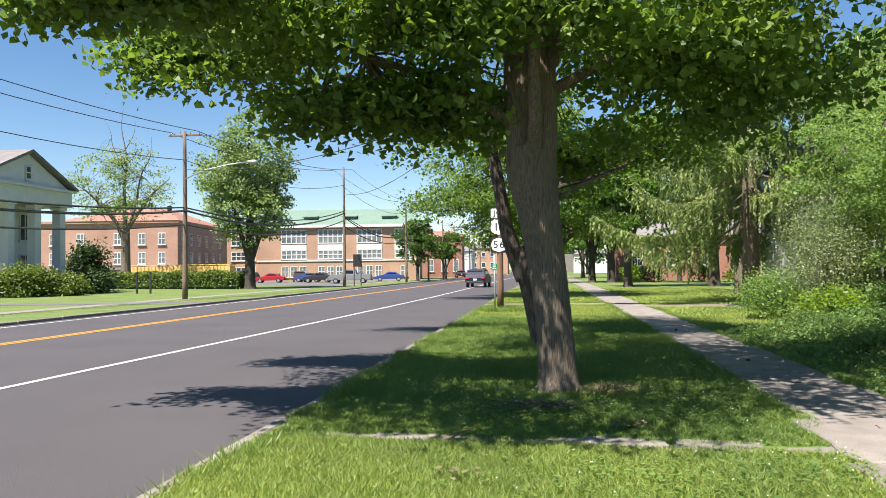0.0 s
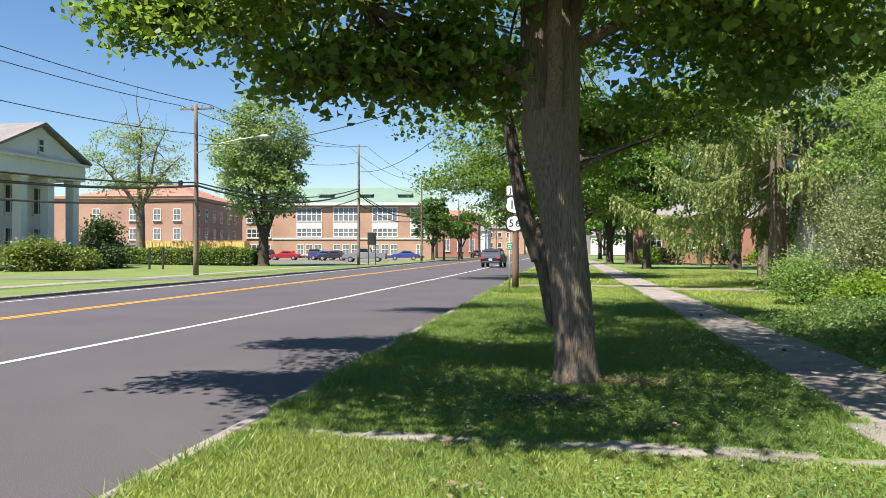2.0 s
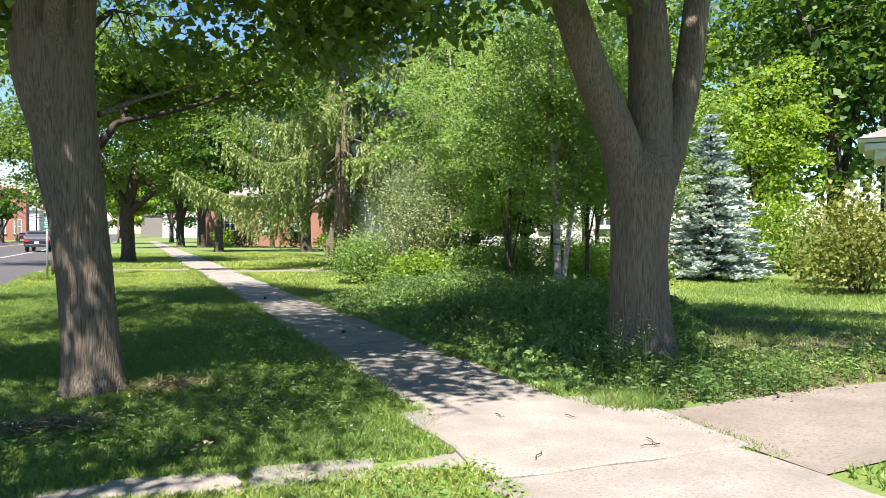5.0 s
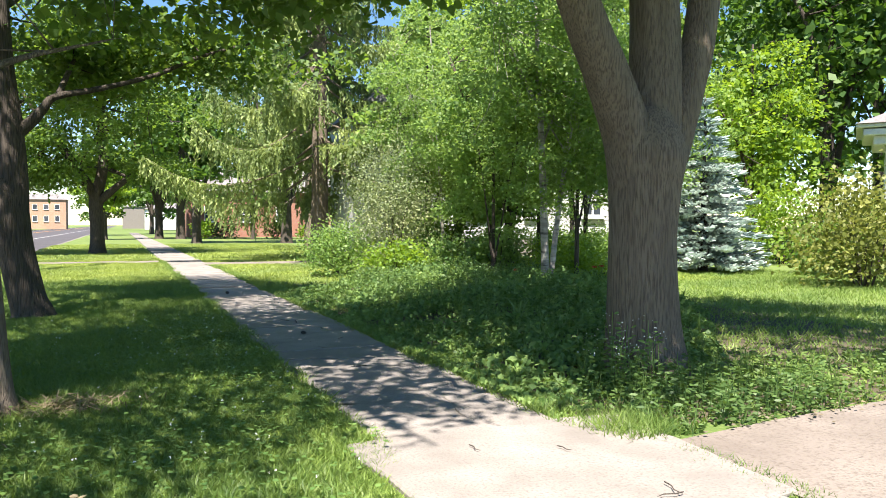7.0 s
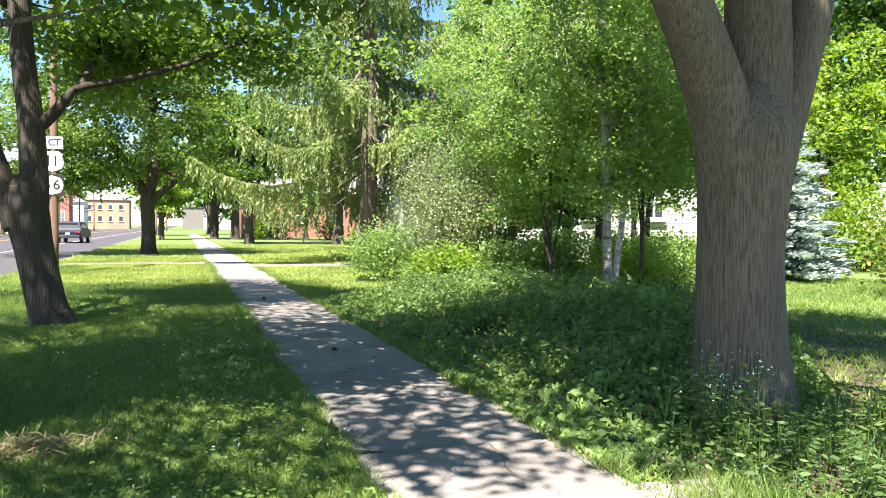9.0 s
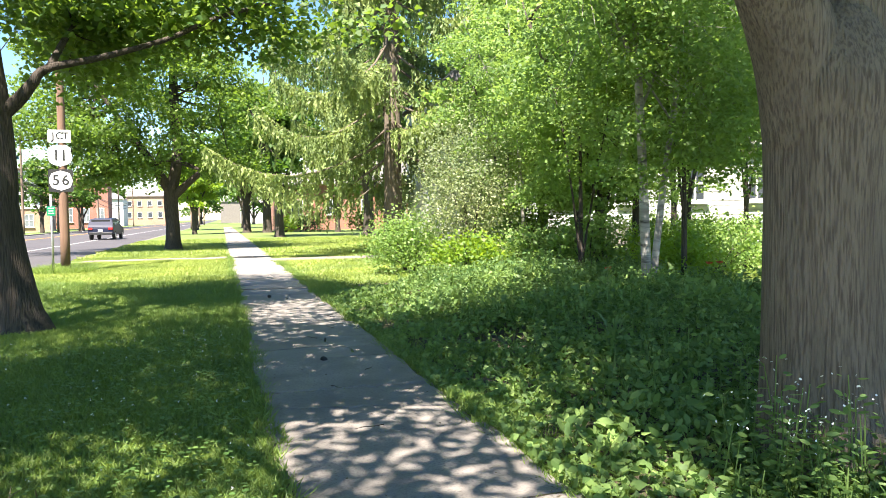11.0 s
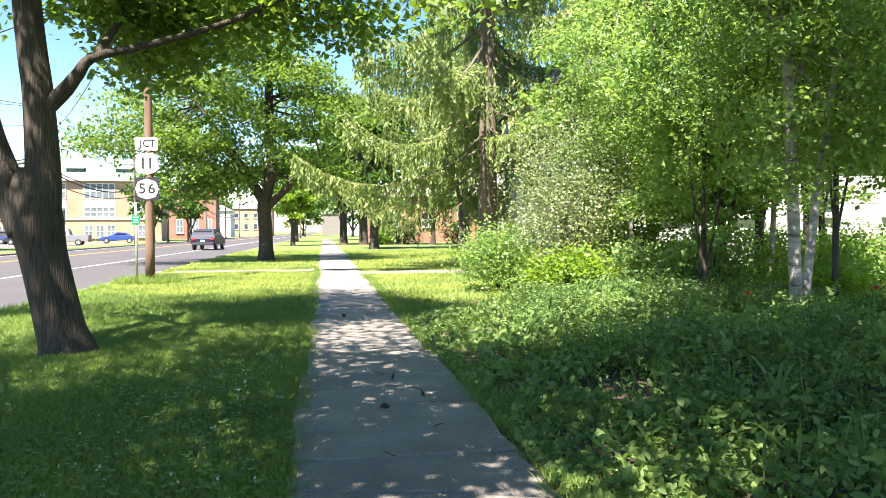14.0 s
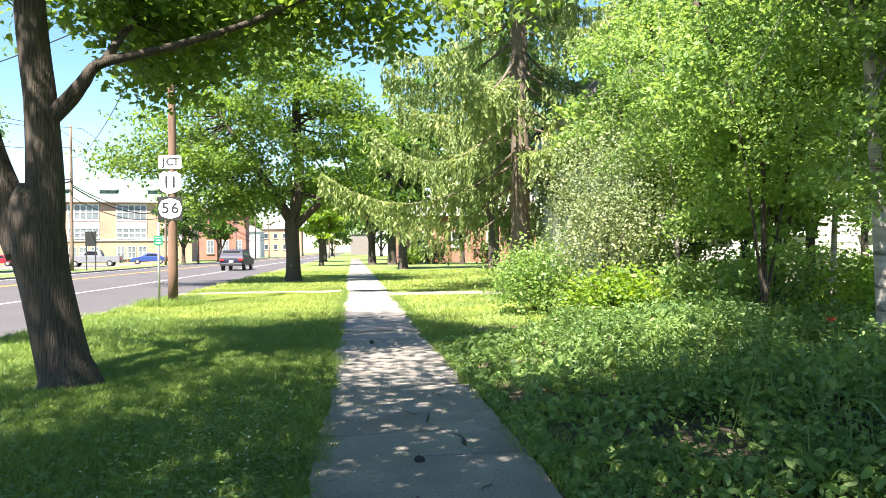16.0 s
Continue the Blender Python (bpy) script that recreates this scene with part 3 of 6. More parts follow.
# Second street maple: two dark stems from one base, leaning
tree("maple_tree", (-0.15, 16.2), "twin-stemmed maple with dark bark leaning over the lawn strip",
     [(0.05, 0, -0.1, 0.36), (0.02, 0, 0.08, 0.29), (-0.04, 0, 0.3, 0.255), (-0.19, 0, 1.05, 0.25), (-0.27, 0, 1.5, 0.275), (-0.3, 0, 1.85, 0.24), (-0.28, 0, 2.05, 0.15)],
     [[(-0.36, 0, 1.35, 0.2), (-0.58, 0.0, 1.95, 0.18), (-0.75, 0.0, 2.5, 0.155), (-0.84, 0.03, 3.1, 0.14), (-1.02, 0.05, 4.1, 0.125), (-1.22, 0.1, 5.1, 0.11), (-1.45, 0.2, 6.6, 0.07), (-1.7, 0.4, 9.0, 0.03)],
      [(-0.22, 0, 1.45, 0.22), (-0.18, 0.0, 2.0, 0.19), (-0.22, 0.02, 2.85, 0.16), (-0.29, 0.05, 3.4, 0.155), (-0.35, 0.05, 4.2, 0.145), (-0.45, 0.1, 6.4, 0.09), (-0.4, 0.2, 9.0, 0.03)],
      [(-0.18, 0.0, 2.68, 0.095), (0.06, 0.0, 2.92, 0.085), (0.2, 0.0, 3.1, 0.07), (0.38, 0.0, 3.3, 0.055), (1.0, 0.02, 3.47, 0.042), (1.8, 0.1, 3.76, 0.034), (2.5, 0.3, 4.15, 0.03), (3.8, 0.8, 4.7, 0.012)],
      [(0.4, 0.0, 3.3, 0.05), (0.52, 0.3, 3.7, 0.04), (0.7, 0.9, 4.3, 0.02)],
      [(-0.5, 0.1, 4.4, 0.08), (-1.8, 1.0, 5.4, 0.05), (-3.2, 1.8, 5.8, 0.02)],
      [(-0.3, 0.1, 4.6, 0.08), (0.2, 1.8, 5.6, 0.05), (0.6, 3.4, 6.0, 0.02)]],
     ((-0.2, 0.5, 7.2), (4.8, 4.8, 3.7), 170, 105, 0.4, -0.5), (0.09, BROAD, 0.5), (M_bark_dark, M_maple), gap=0.2, seed=12, segs=24, twigs=110,
     # The last, high clump is added to cast a shadow lobe on the road
     extra=[((2.0, 0.9, 4.35), (3.2, 1.5, 0.6), 50, 80, 0.34, -1), ((0.7, 0.9, 4.05), (1.1, 1.0, 0.5), 28, 80, 0.3, -1), ((1.0, 2.9, 4.7), (2.8, 1.6, 0.9), 30, 100, 0.36, -1), ((0.7, 2.3, 3.9), (1.2, 1.2, 0.6), 18, 90, 0.35, -1), ((-2.4, 1.5, 4.8), (1.8, 2.4, 0.9), 14, 60, 0.45, -1), ((-5.6, 0.6, 8.2), (1.7, 0.9, 0.6), 40, 80, 0.34, -1)])
# Great old maple beside the undergrowth
tree("maple_tree", (5.36, 8.95), "massive old maple with thick furrowed trunk forking into heavy limbs",
     [(0.04, 0, -0.1, 0.48), (0.03, 0, 0.12, 0.39), (0, 0, 0.5, 0.325), (-0.02, 0, 1.2, 0.295), (0.0, 0, 1.7, 0.315), (0.02, 0, 2.05, 0.34), (0.06, 0, 2.4, 0.2)],
     [[(-0.08, 0, 1.75, 0.24), (-0.21, -0.02, 2.2, 0.215), (-0.46, -0.05, 2.7, 0.19), (-0.8, -0.08, 3.35, 0.17), (-1.4, -0.1, 5.0, 0.14), (-2.2, -0.3, 7.5, 0.09), (-2.8, -0.4, 9.5, 0.04)],
      [(0.08, 0.05, 1.9, 0.28), (0.14, 0.05, 2.5, 0.25), (0.17, 0.1, 3.4, 0.22), (0.1, 0.2, 5.5, 0.17), (0.0, 0.2, 11.5, 0.04)],
      [(0.25, 0, 2.0, 0.18), (0.46, 0, 2.65, 0.16), (0.64, 0.0, 3.4, 0.14), (1.1, 0.1, 6.4, 0.1), (1.8, 0.2, 10.0, 0.03)],
      [(-0.8, 0, 3.5, 0.05), (-1.5, -0.5, 4.6, 0.035), (-2.2, -1.0, 5.2, 0.022), (-2.9, -1.3, 5.3, 0.01)],
      [(0.15, -0.1, 4.2, 0.12), (0.3, -1.8, 5.2, 0.09), (0.5, -3.6, 5.7, 0.05), (0.6, -5.2, 5.4, 0.015)],
      [(0.7, 0, 4.0, 0.1), (2.2, -0.6, 5.2, 0.08), (3.8, -1.0, 5.7, 0.05), (5.2, -1.2, 5.4, 0.015)]],
     ((1.3, -0.3, 7.8), (4.5, 4.6, 4.0), 175, 105, 0.4, -0.6), (0.13, WIDE, 0.5), (M_bark, M_maple), gap=0.1, seed=13, segs=44, twigs=140, ridge=0.06,
     # The last four clumps are unseen overhead, added to shade trunk and undergrowth
     extra=[((-0.9, -1.2, 3.9), (1.3, 1.1, 0.35), 12, 50, 0.3, -1), ((-2.6, -1.2, 5.0), (2.0, 2.0, 0.8), 7, 60, 0.36, -1), ((-1.5, -2.3, 6.0), (0.9, 0.9, 0.6), 22, 95, 0.34, -1), ((-0.8, 0.5, 7.6), (2.4, 3.3, 0.8), 74, 90, 0.4, -1), ((-1.6, -1.3, 7.8), (2.2, 2.7, 1.2), 50, 85, 0.4, -1), ((-2.4, -3.2, 6.0), (1.2, 1.2, 0.5), 8, 55, 0.32, -1)])
# Street tree past the drive, with a low pale side bough
tree("maple_tree", (0.1, 42.5), "dense dark-green street maple with a short trunk",
     [(0, 0, -0.1, 0.5), (0, 0, 0.3, 0.36), (0, 0, 1.2, 0.31), (-0.05, 0, 2.3, 0.32), (-0.05, 0, 2.9, 0.28)],
     [[(0, 0, 2.8, 0.28), (0.3, 0, 4.5, 0.24), (0.2, 0.2, 7.5, 0.2), (0.3, 0.2, 12.0, 0.05)],
      [(0, 0, 2.6, 0.25), (-1.2, -0.2, 4.6, 0.18), (-2.8, -0.4, 7.0, 0.1), (-4.0, -0.5, 9.0, 0.03)],
      [(0, 0, 2.4, 0.2), (1.4, -0.6, 3.6, 0.13), (2.6, -1.0, 4.2, 0.05)]],
     ((-1.0, 0, 8.0), (6.8, 6.0, 5.2), 190, 210, 0.5, -0.95), (0.16, LEAF, 0.45), (M_bark_dark, M_maple), gap=0.2, seed=14, segs=14, twigs=70,
     extra=[((2.6, -1.2, 3.9), (1.6, 1.3, 1.0), 30, 80, 0.36, -1), ((-2.6, -1.6, 3.6), (2.8, 2.0, 1.1), 44, 90, 0.5, -1), ((0.5, 2.0, 4.4), (4.0, 2.0, 1.4), 36, 90, 0.5, -1), ((-5.5, -1.5, 5.8), (3.4, 2.6, 1.6), 60, 70, 0.6, -1)])


def far_tree(loc, height, radius, trunk_r, material, label, seed, low=2.5, n=70, per=46, leaf=0.5, group="", bark_mat=None, category="tree", lean=0.0):
    """A middle-distance broadleaf."""
    hz = (height - low) / 2
    return tree("tree", loc, label,
                [(0, 0, -0.1, trunk_r * 1.35), (0, 0, 0.5, trunk_r), (lean * 0.3, 0, low, trunk_r * 0.85), (lean, 0, low + hz * 0.9, trunk_r * 0.4), (lean, 0, height * 0.9, 0.04)],
                [[(lean * 0.3, 0, low * 0.8, trunk_r * 0.5), (radius * 0.35, radius * 0.1, low + hz * 0.7, trunk_r * 0.3), (radius * 0.65, 0.2, low + hz * 1.2, 0.04)],
                 [(lean * 0.3, 0, low * 0.85, trunk_r * 0.5), (-radius * 0.3, -radius * 0.15, low + hz * 0.75, trunk_r * 0.3), (-radius * 0.65, -0.2, low + hz * 1.25, 0.04)]],
                ((lean, 0, low + hz), (radius, radius, hz), n, per, radius * 0.12, -0.85), (leaf, LEAF, 0.42), (bark_mat or M_bark_dark, material), category, group, seed, 8, 26, 0.05)


G = "row of street trees"
far_tree((-0.2, 80), 8.2, 3.1, 0.22, M_lime, "young street tree with a low rounded light-green crown", 21, 2.1, 90, 50, 0.34, G)
far_tree((4.7, 84), 16, 5.0, 0.4, M_maple_dark, "street tree with a dark full crown", 22, 3.0, 80, 44, 0.55, G)
far_tree((6.6, 82), 17, 5.5, 0.45, M_maple, "street tree with a forked trunk", 23, 3.4, 90, 44, 0.55, G)
far_tree((-1.0, 110), 15, 5.0, 0.35, M_maple_dark, "distant dark-green street tree by the walk", 24, 3.0, 60, 40, 0.6, G)
far_tree((5.5, 125), 16, 6.0, 0.35, M_maple_dark, "distant dark-green street tree by the walk", 25, 3.0, 60, 40, 0.7, G)
far_tree((13, 78), 12, 4.5, 0.25, M_maple_dark, "small spreading tree before a brick house", 26, 2.2, 60, 40, 0.45)
far_tree((6.4, 63), 15, 3.6, 0.35, M_maple_dark, "dark street tree behind the spruce boughs", 34, 2.4, 90, 60, 0.4)
far_tree((13, 62), 20, 6.5, 0.45, M_maple_dark, "tall dark tree behind the spruce", 27, 3.0, 140, 64, 0.42)
far_tree((22, 47), 19, 6.5, 0.4, M_maple, "tall tree behind the birches", 28, 3.5, 150, 76, 0.34)
far_tree((29, 42), 22, 7.5, 0.45, M_maple, "tall broad tree at the back of the garden", 29, 3.0, 160, 72, 0.38)
far_tree((33, 30), 22, 7.5, 0.45, M_maple_dark, "tall dark tree at the back of the garden", 30, 2.0, 170, 72, 0.4)
far_tree((38, 21), 22, 8.0, 0.45, M_maple_dark, "tall dark tree at the back of the garden", 31, 2.0, 160, 72, 0.42)
far_tree((25.5, 27.5), 10, 3.6, 0.2, M_lime, "bright yellow-green young maple beside the blue spruce", 32, 1.0, 110, 80, 0.22)
far_tree((42, 34), 24, 8.0, 0.4, M_maple_dark, "tall dark tree at the back of the garden", 33, 2.0, 110, 64, 0.5)

# Across the street
far_tree((-28.7, 69.5), 18.0, 5.2, 0.55, M_greygreen, "tall full oval tree beside the parking lot", 41, 2.8, 300, 76, 0.29)
tree("half_dead_tree", (-48.5, 81), "thinly leaved old tree with bare dead top branches",
     [(0, 0, -0.1, 0.75), (0, 0, 0.5, 0.6), (0, 0, 4.5, 0.5), (0, 0, 6.5, 0.45)],
     [[(0, 0, 5.0, 0.3), (-1.5, 0, 8, 0.24), (-4.5, 0, 11.0, 0.12), (-6.0, 0, 12.0, 0.03)], [(0, 0, 6.0, 0.3), (-0.4, 0.3, 11, 0.19), (0.1, 0, 15, 0.1), (-0.5, 0, 18.5, 0.05), (-0.3, 0, 21, 0.015)],
      [(0, 0, 6.0, 0.26), (1.2, 0, 9.5, 0.17), (1.9, 0, 13, 0.09), (3.0, 0, 15, 0.05), (3.2, 0, 17.5, 0.015)], [(0.4, 0, 7, 0.2), (3.0, 0, 10.5, 0.14), (5.4, 0, 12.5, 0.03)],
      [(-0.1, 0, 13.5, 0.09), (-1.6, 0, 16.5, 0.05), (-1.9, 0, 18.2, 0.03), (-2.9, 0, 20, 0.012)], [(-0.1, 0, 16, 0.06), (1.0, 0, 17.8, 0.03), (1.2, 0, 19.5, 0.012)]],
     ((-0.3, 0, 12.0), (7.6, 5.0, 6.0), 170, 34, 0.6, -0.85), (0.24, LEAF, 0.4), (M_bark, M_greygreen), seed=42, segs=9, twigs=120)
far_tree((-19.5, 111), 10, 4.0, 0.25, M_maple_dark, "dark street tree before the school", 43, 2.2, 70, 44, 0.45)
far_tree((-17.6, 128), 9, 3.6, 0.25, M_maple_dark, "dark street tree down the street", 44, 2.0, 50, 40, 0.5)
for i, (x, y, h, r) in enumerate([(-30, 230, 14, 9), (-60, 190, 16, 8), (10, 200, 18, 10), (-4, 260, 15, 9), (30, 140, 20, 10), (24, 100, 20, 8), (45, 70, 22, 9), (50, 50, 24, 9), (-72, 120, 15, 8), (-34, 190, 15, 7)]):
    far_tree((x, y), h, r, 0.4, M_maple_dark, "distant tree with a full dark-green crown", 50 + i, 1.5, 60, 36, 1.0)


# Weeping spruce
def weeping_spruce(loc, height, label, seed, step=0.068, thin=1.0):
    g = np.random.default_rng(seed)
    root = thing("spruce_tree", (*loc, 0), 0, label, "tree")
    bm = bmesh.new()
    q = smooth_path([(0, 0, -0.1, 0.5), (0, 0, 0.6, 0.36), (0.05, 0, height * 0.5, 0.24), (0, 0, height, 0.03)], 8)
    sweep(bm, q[:, :3], q[:, 3], 14, 0.06, 2.0)
    pts, axes = [], []
    z, a = 3.7, 0.0
    while z < height - 0.5:
        reach = 6.5 * (1 - (z / height) ** 1.7) * g.uniform(0.5, 1.1) + 0.5
        a += 2.4 + g.uniform(-0.5, 0.5)
        droop = g.uniform(0.18, 0.42)
        d = np.array([math.cos(a), math.sin(a), 0])
        n = np.array([-d[1], d[0], 0])
        us = np.linspace(0, 1, 8)
        bough = np.array([(*(d * reach * u)[:2], z - reach * droop * math.sin(u * 2.2) + 0.12 * reach * u ** 3, 0.05 * (1 - u) + 0.008) for u in us])
        sweep(bm, bough[:, :3], bough[:, 3], 5)
        for u in np.arange(0.25, 1.0, step / reach):
            i = min(6, int(u * 7))
            p = bough[i, :3] * (1 - (u * 7 - i)) + bough[i + 1, :3] * (u * 7 - i)
            for side in (-1, 1):
                w = g.uniform(0.05, 1.0) * (1.25 - u) * min(0.9, reach * 0.3) + 0.05
                m = p + n * side * w + d * 0.3 * w + np.array([0, 0, -0.22 * w])
                ln = g.uniform(0.25, 0.6) + 0.9 * g.random() ** 2 * (1.2 - 0.6 * u)
                out = d * g.uniform(0.0, 0.16) + n * side * g.uniform(0, 0.12)
                for s in np.arange(0, ln, 0.062):
                    pts.append(m + out * s + np.array([g.normal() * 0.028, g.normal() * 0.028, -s]))
                    axes.append((out[0] + g.normal() * 0.42, out[1] + g.normal() * 0.42, -0.8))
                for v in np.arange(0.2, 1.0, 0.09 / max(0.09, w)):
                    pts.append(p * (1 - v) + m * v + g.normal(size=3) * 0.02)
                    axes.append(n * side + d * 0.5 + g.normal(size=3) * 0.3)
        z += g.uniform(0.15, 0.29) * thin
    part("trunk", bm, M_bark, root, smooth=True)
    hang("needles", leaves("needles", pts, 0.19, NARROW * np.array([1.4, 1]), 0.4, along=axes, seed=seed), M_spruce, root)
    return root


weeping_spruce((8.4, 33.0), 21, "tall Norway spruce with drooping needle curtains and bare brown trunk", 61)
weeping_spruce((11.0, 45.5), 22, "tall dark Norway spruce behind another spruce", 62, 0.2, 2.2)


# Blue spruce
def blue_spruce(loc, height, radius, label, seed):
    g = np.random.default_rng(seed)
    root = thing("blue_spruce", (*loc, 0), 0, label, "tree")
    bm = bmesh.new()
    q = smooth_path([(0, 0, -0.05, 0.16), (0, 0, 1.0, 0.11), (0, 0, height, 0.015)], 8)
    sweep(bm, q[:, :3], q[:, 3], 10, 0.04)
    pts, axes = [], []
    for z in np.arange(0.35, height - 0.1, 0.27):
        reach = radius * (1 - z / height) ** 0.8 + 0.08
        k = max(5, int(12 * (1 - z / height) + 4))
        for j in range(k):
            a = 2 * math.pi * j / k + g.uniform(-0.3, 0.3)
            d = np.array([math.cos(a), math.sin(a), 0])
            rr = reach * g.uniform(0.75, 1.1)
            zz = z + g.uniform(-0.1, 0.1)
            sweep(bm, [(0, 0, zz), tuple(d * rr * 0.6 + np.array([0, 0, zz - 0.05 * rr])), tuple(d * rr + np.array([0, 0, zz + 0.02]))], [0.02, 0.012, 0.005], 4)
            for u in np.arange(0.2, 1.02, 0.07 / max(0.3, rr)):
                w = 0.32 * (1 - u) * rr + 0.09
                for _ in range(4):
                    s = g.uniform(-1, 1)
                    pts.append(d * rr * u + np.array([-d[1], d[0], 0]) * s * w + np.array([0, 0, zz - 0.08 * rr * u + g.normal() * 0.035]))
                    axes.append(d + np.array([-d[1], d[0], 0]) * s * 0.9 + np.array([0, 0, 0.25]))
    part("trunk", bm, M_bark_dark, root, smooth=True)
    hang("needles", leaves("needles", pts, 0.25, NARROW * np.array([1.5, 1]), 0.55, along=axes, seed=seed), M_blue, root)
    return root


blue_spruce((17.6, 21.6), 5.4, 2.1, "blue spruce with layered silvery-blue boughs on the lawn", 63)


# Birch clump
def birch(loc, height, lean, label, seed, r=0.11):
    lx, ly = lean
    return tree("birch_tree", loc, label,
                [(0, 0, -0.05, r * 1.3), (0, 0, 0.4, r), (lx * 0.2, ly * 0.2, height * 0.3, r * 0.85), (lx * 0.6, ly * 0.6, height * 0.65, r * 0.5), (lx, ly, height, 0.015)],
                [[(lx * 0.25, ly * 0.25, height * 0.35, r * 0.35), (lx * 0.25 + 0.9, ly, height * 0.55, r * 0.22), (lx * 0.25 + 1.5, ly, height * 0.66, 0.01)],
                 [(lx * 0.3, ly * 0.3, height * 0.42, r * 0.35), (lx * 0.3 - 0.9, ly - 0.4, height * 0.6, r * 0.22), (lx * 0.3 - 1.5, ly - 0.6, height * 0.72, 0.01)]],
                ((lx * 0.6, ly * 0.6 - 0.3, height * 0.55), (2.3, 2.4, height * 0.47), 110, 180, 0.27, -0.8), (0.072, LEAF, 0.45), (M_birch, M_birchleaf), "tree", "birch clump", seed, 10, 60, 0.02)


birch((8.0, 15.0), 8.0, (-0.2, 0.3), "white-barked birch with fine hanging leaves", 71, 0.072)
birch((8.2, 15.15), 6.5, (1.3, 0.5), "slender leaning birch with peeling pale bark", 72, 0.055)
birch((9.4, 22.8), 8.2, (-0.4, 0.3), "thin young birch with light green leaves", 73, 0.05)
birch((11.4, 20.8), 8.4, (0.5, 0.0), "thin birch in dense foliage", 74, 0.055)
far_tree((15.0, 27.0), 9.5, 2.8, 0.14, M_maple, "dense young tree behind the birches", 75, 1.5, 120, 110, 0.17)
far_tree((10.4, 26.5), 9.0, 2.4, 0.12, M_birchleaf, "slim leafy tree with pale green leaves", 76, 1.0, 120, 110, 0.15)
far_tree((16.5, 45.0), 13, 3.6, 0.14, M_maple, "dense young tree behind a white house", 77, 0.4, 130, 110, 0.18)
far_tree((25.5, 42.5), 14, 4.0, 0.16, M_maple_dark, "dense young tree behind a white house", 78, 1.0, 130, 110, 0.2)
far_tree((12.2, 28.0), 9.5, 2.3, 0.14, M_lime, "bright green young tree behind the birches", 79, 0.8, 120, 100, 0.18)
for i, (x, y, h, r, low) in enumerate([(14.6, 24.3, 8.5, 2.2, 1.7), (16.6, 26.5, 9.0, 2.4, 1.9), (19.0, 26.8, 9.0, 2.4, 1.7), (13.6, 26.6, 9.0, 2.2, 1.2), (21.5, 27.0, 8.0, 2.2, 1.5), (11.2, 23.4, 7.5, 1.9, 0.7), (10.6, 21.2, 6.5, 1.6, 0.9)]):
    far_tree((x, y), h, r, 0.09, M_maple if i % 2 else M_birchleaf, "slim dark-stemmed young tree in the thicket", 160 + i, low, 100, 140, 0.12, "thicket behind the birches")


far_tree((8.7, 18.4), 7.4, 1.7, 0.06, M_birchleaf, "light green young tree with low leafy boughs", 172, 0.5, 130, 150, 0.085, "thicket behind the birches")
far_tree((9.9, 16.9), 6.4, 1.7, 0.05, M_maple, "mid-green young tree crowding a birch", 173, 1.5, 110, 150, 0.08, "thicket behind the birches")


# ---- undergrowth and shrubs ----
shrub("silvery_shrub", (7.9, 22.6), (1.15, 1.3, 4.3), "tall silvery-green shrub with small pale leaves", 13000, (0.062, LEAF, 0.3), M_silver, seed=81)
shrub("shrub", (6.6, 23.2), (1.0, 1.2, 1.6), "rounded light green shrub at the edge of the walk", 6500, (0.075, LEAF, 0.45), M_birchleaf, seed=82)
shrub("shrub", (7.2, 20.6), (0.9, 0.9, 1.0), "low leafy bright green shrub", 3200, (0.08, OVAL, 0.5), M_lime, seed=83)
shrub("shrub", (8.8, 20.4), (1.1, 1.0, 1.2), "dark green leafy shrub under birches", 3600, (0.08, OVAL, 0.5), M_under, seed=84)
shrub("shrub", (10.0, 24.4), (1.6, 1.4, 2.6), "dense green shrub below the birches", 5000, (0.09, LEAF, 0.4), M_maple, seed=85)
for i, (x, y, w, h, mt) in enumerate(((9.3, 19.3, 0.9, 1.5, M_birchleaf), (10.7, 18.6, 1.0, 1.2, M_lime), (12.2, 19.2, 1.1, 1.4, M_birchleaf), (10.0, 17.4, 0.7, 0.9, M_lime), (13.9, 20.4, 1.1, 1.2, M_birchleaf))):
    shrub("shrub", (x, y), (w, w, h), "low leafy light green shrub in the thicket", 2600, (0.085, LEAF, 0.45), mt, "shrub", "shrubs in the thicket", 220 + i)
shrub("shrub", (12.9, 21.4), (1.4, 1.2, 1.3), "green shrub behind the birch trunks", 3200, (0.09, LEAF, 0.4), M_under, seed=86)
shrub("shrub", (16.9, 15.6), (1.8, 1.6, 2.9), "large yellowish olive bush on the garden lawn", 4200, (0.12, LEAF, 0.35), M_olive, seed=87)
shrub("shrub", (19.6, 13.6), (1.9, 1.9, 2.7), "large yellowish olive bush on the garden lawn", 3600, (0.13, LEAF, 0.35), M_olive, seed=88)
shrub("shrub", (20.5, 18.5), (1.9, 1.8, 2.2), "large dark green bush at the back of the lawn", 3600, (0.15, LEAF, 0.4), M_maple, seed=89)
shrub("shrub", (23.5, 24.0), (2.2, 1.8, 3.2), "bright green bush beside the blue spruce", 3200, (0.16, LEAF, 0.4), M_lime, seed=90)
G = "bushes along the white house"
for i, (x, y, w, h) in enumerate(((13.2, 31.6, 1.1, 1.3), (15.6, 31.9, 1.3, 1.1), (18.0, 31.3, 1.2, 1.5), (20.6, 31.2, 1.4, 1.2), (23.0, 30.8, 1.2, 1.4))):
    shrub("bush", (x, y), (w, w * 0.9, h), "rounded leafy green bush before white siding", 1500, (0.13, LEAF, 0.45), M_maple if i % 2 else M_birchleaf, "bush", G, 210 + i)
G = "bushes before the brick house"
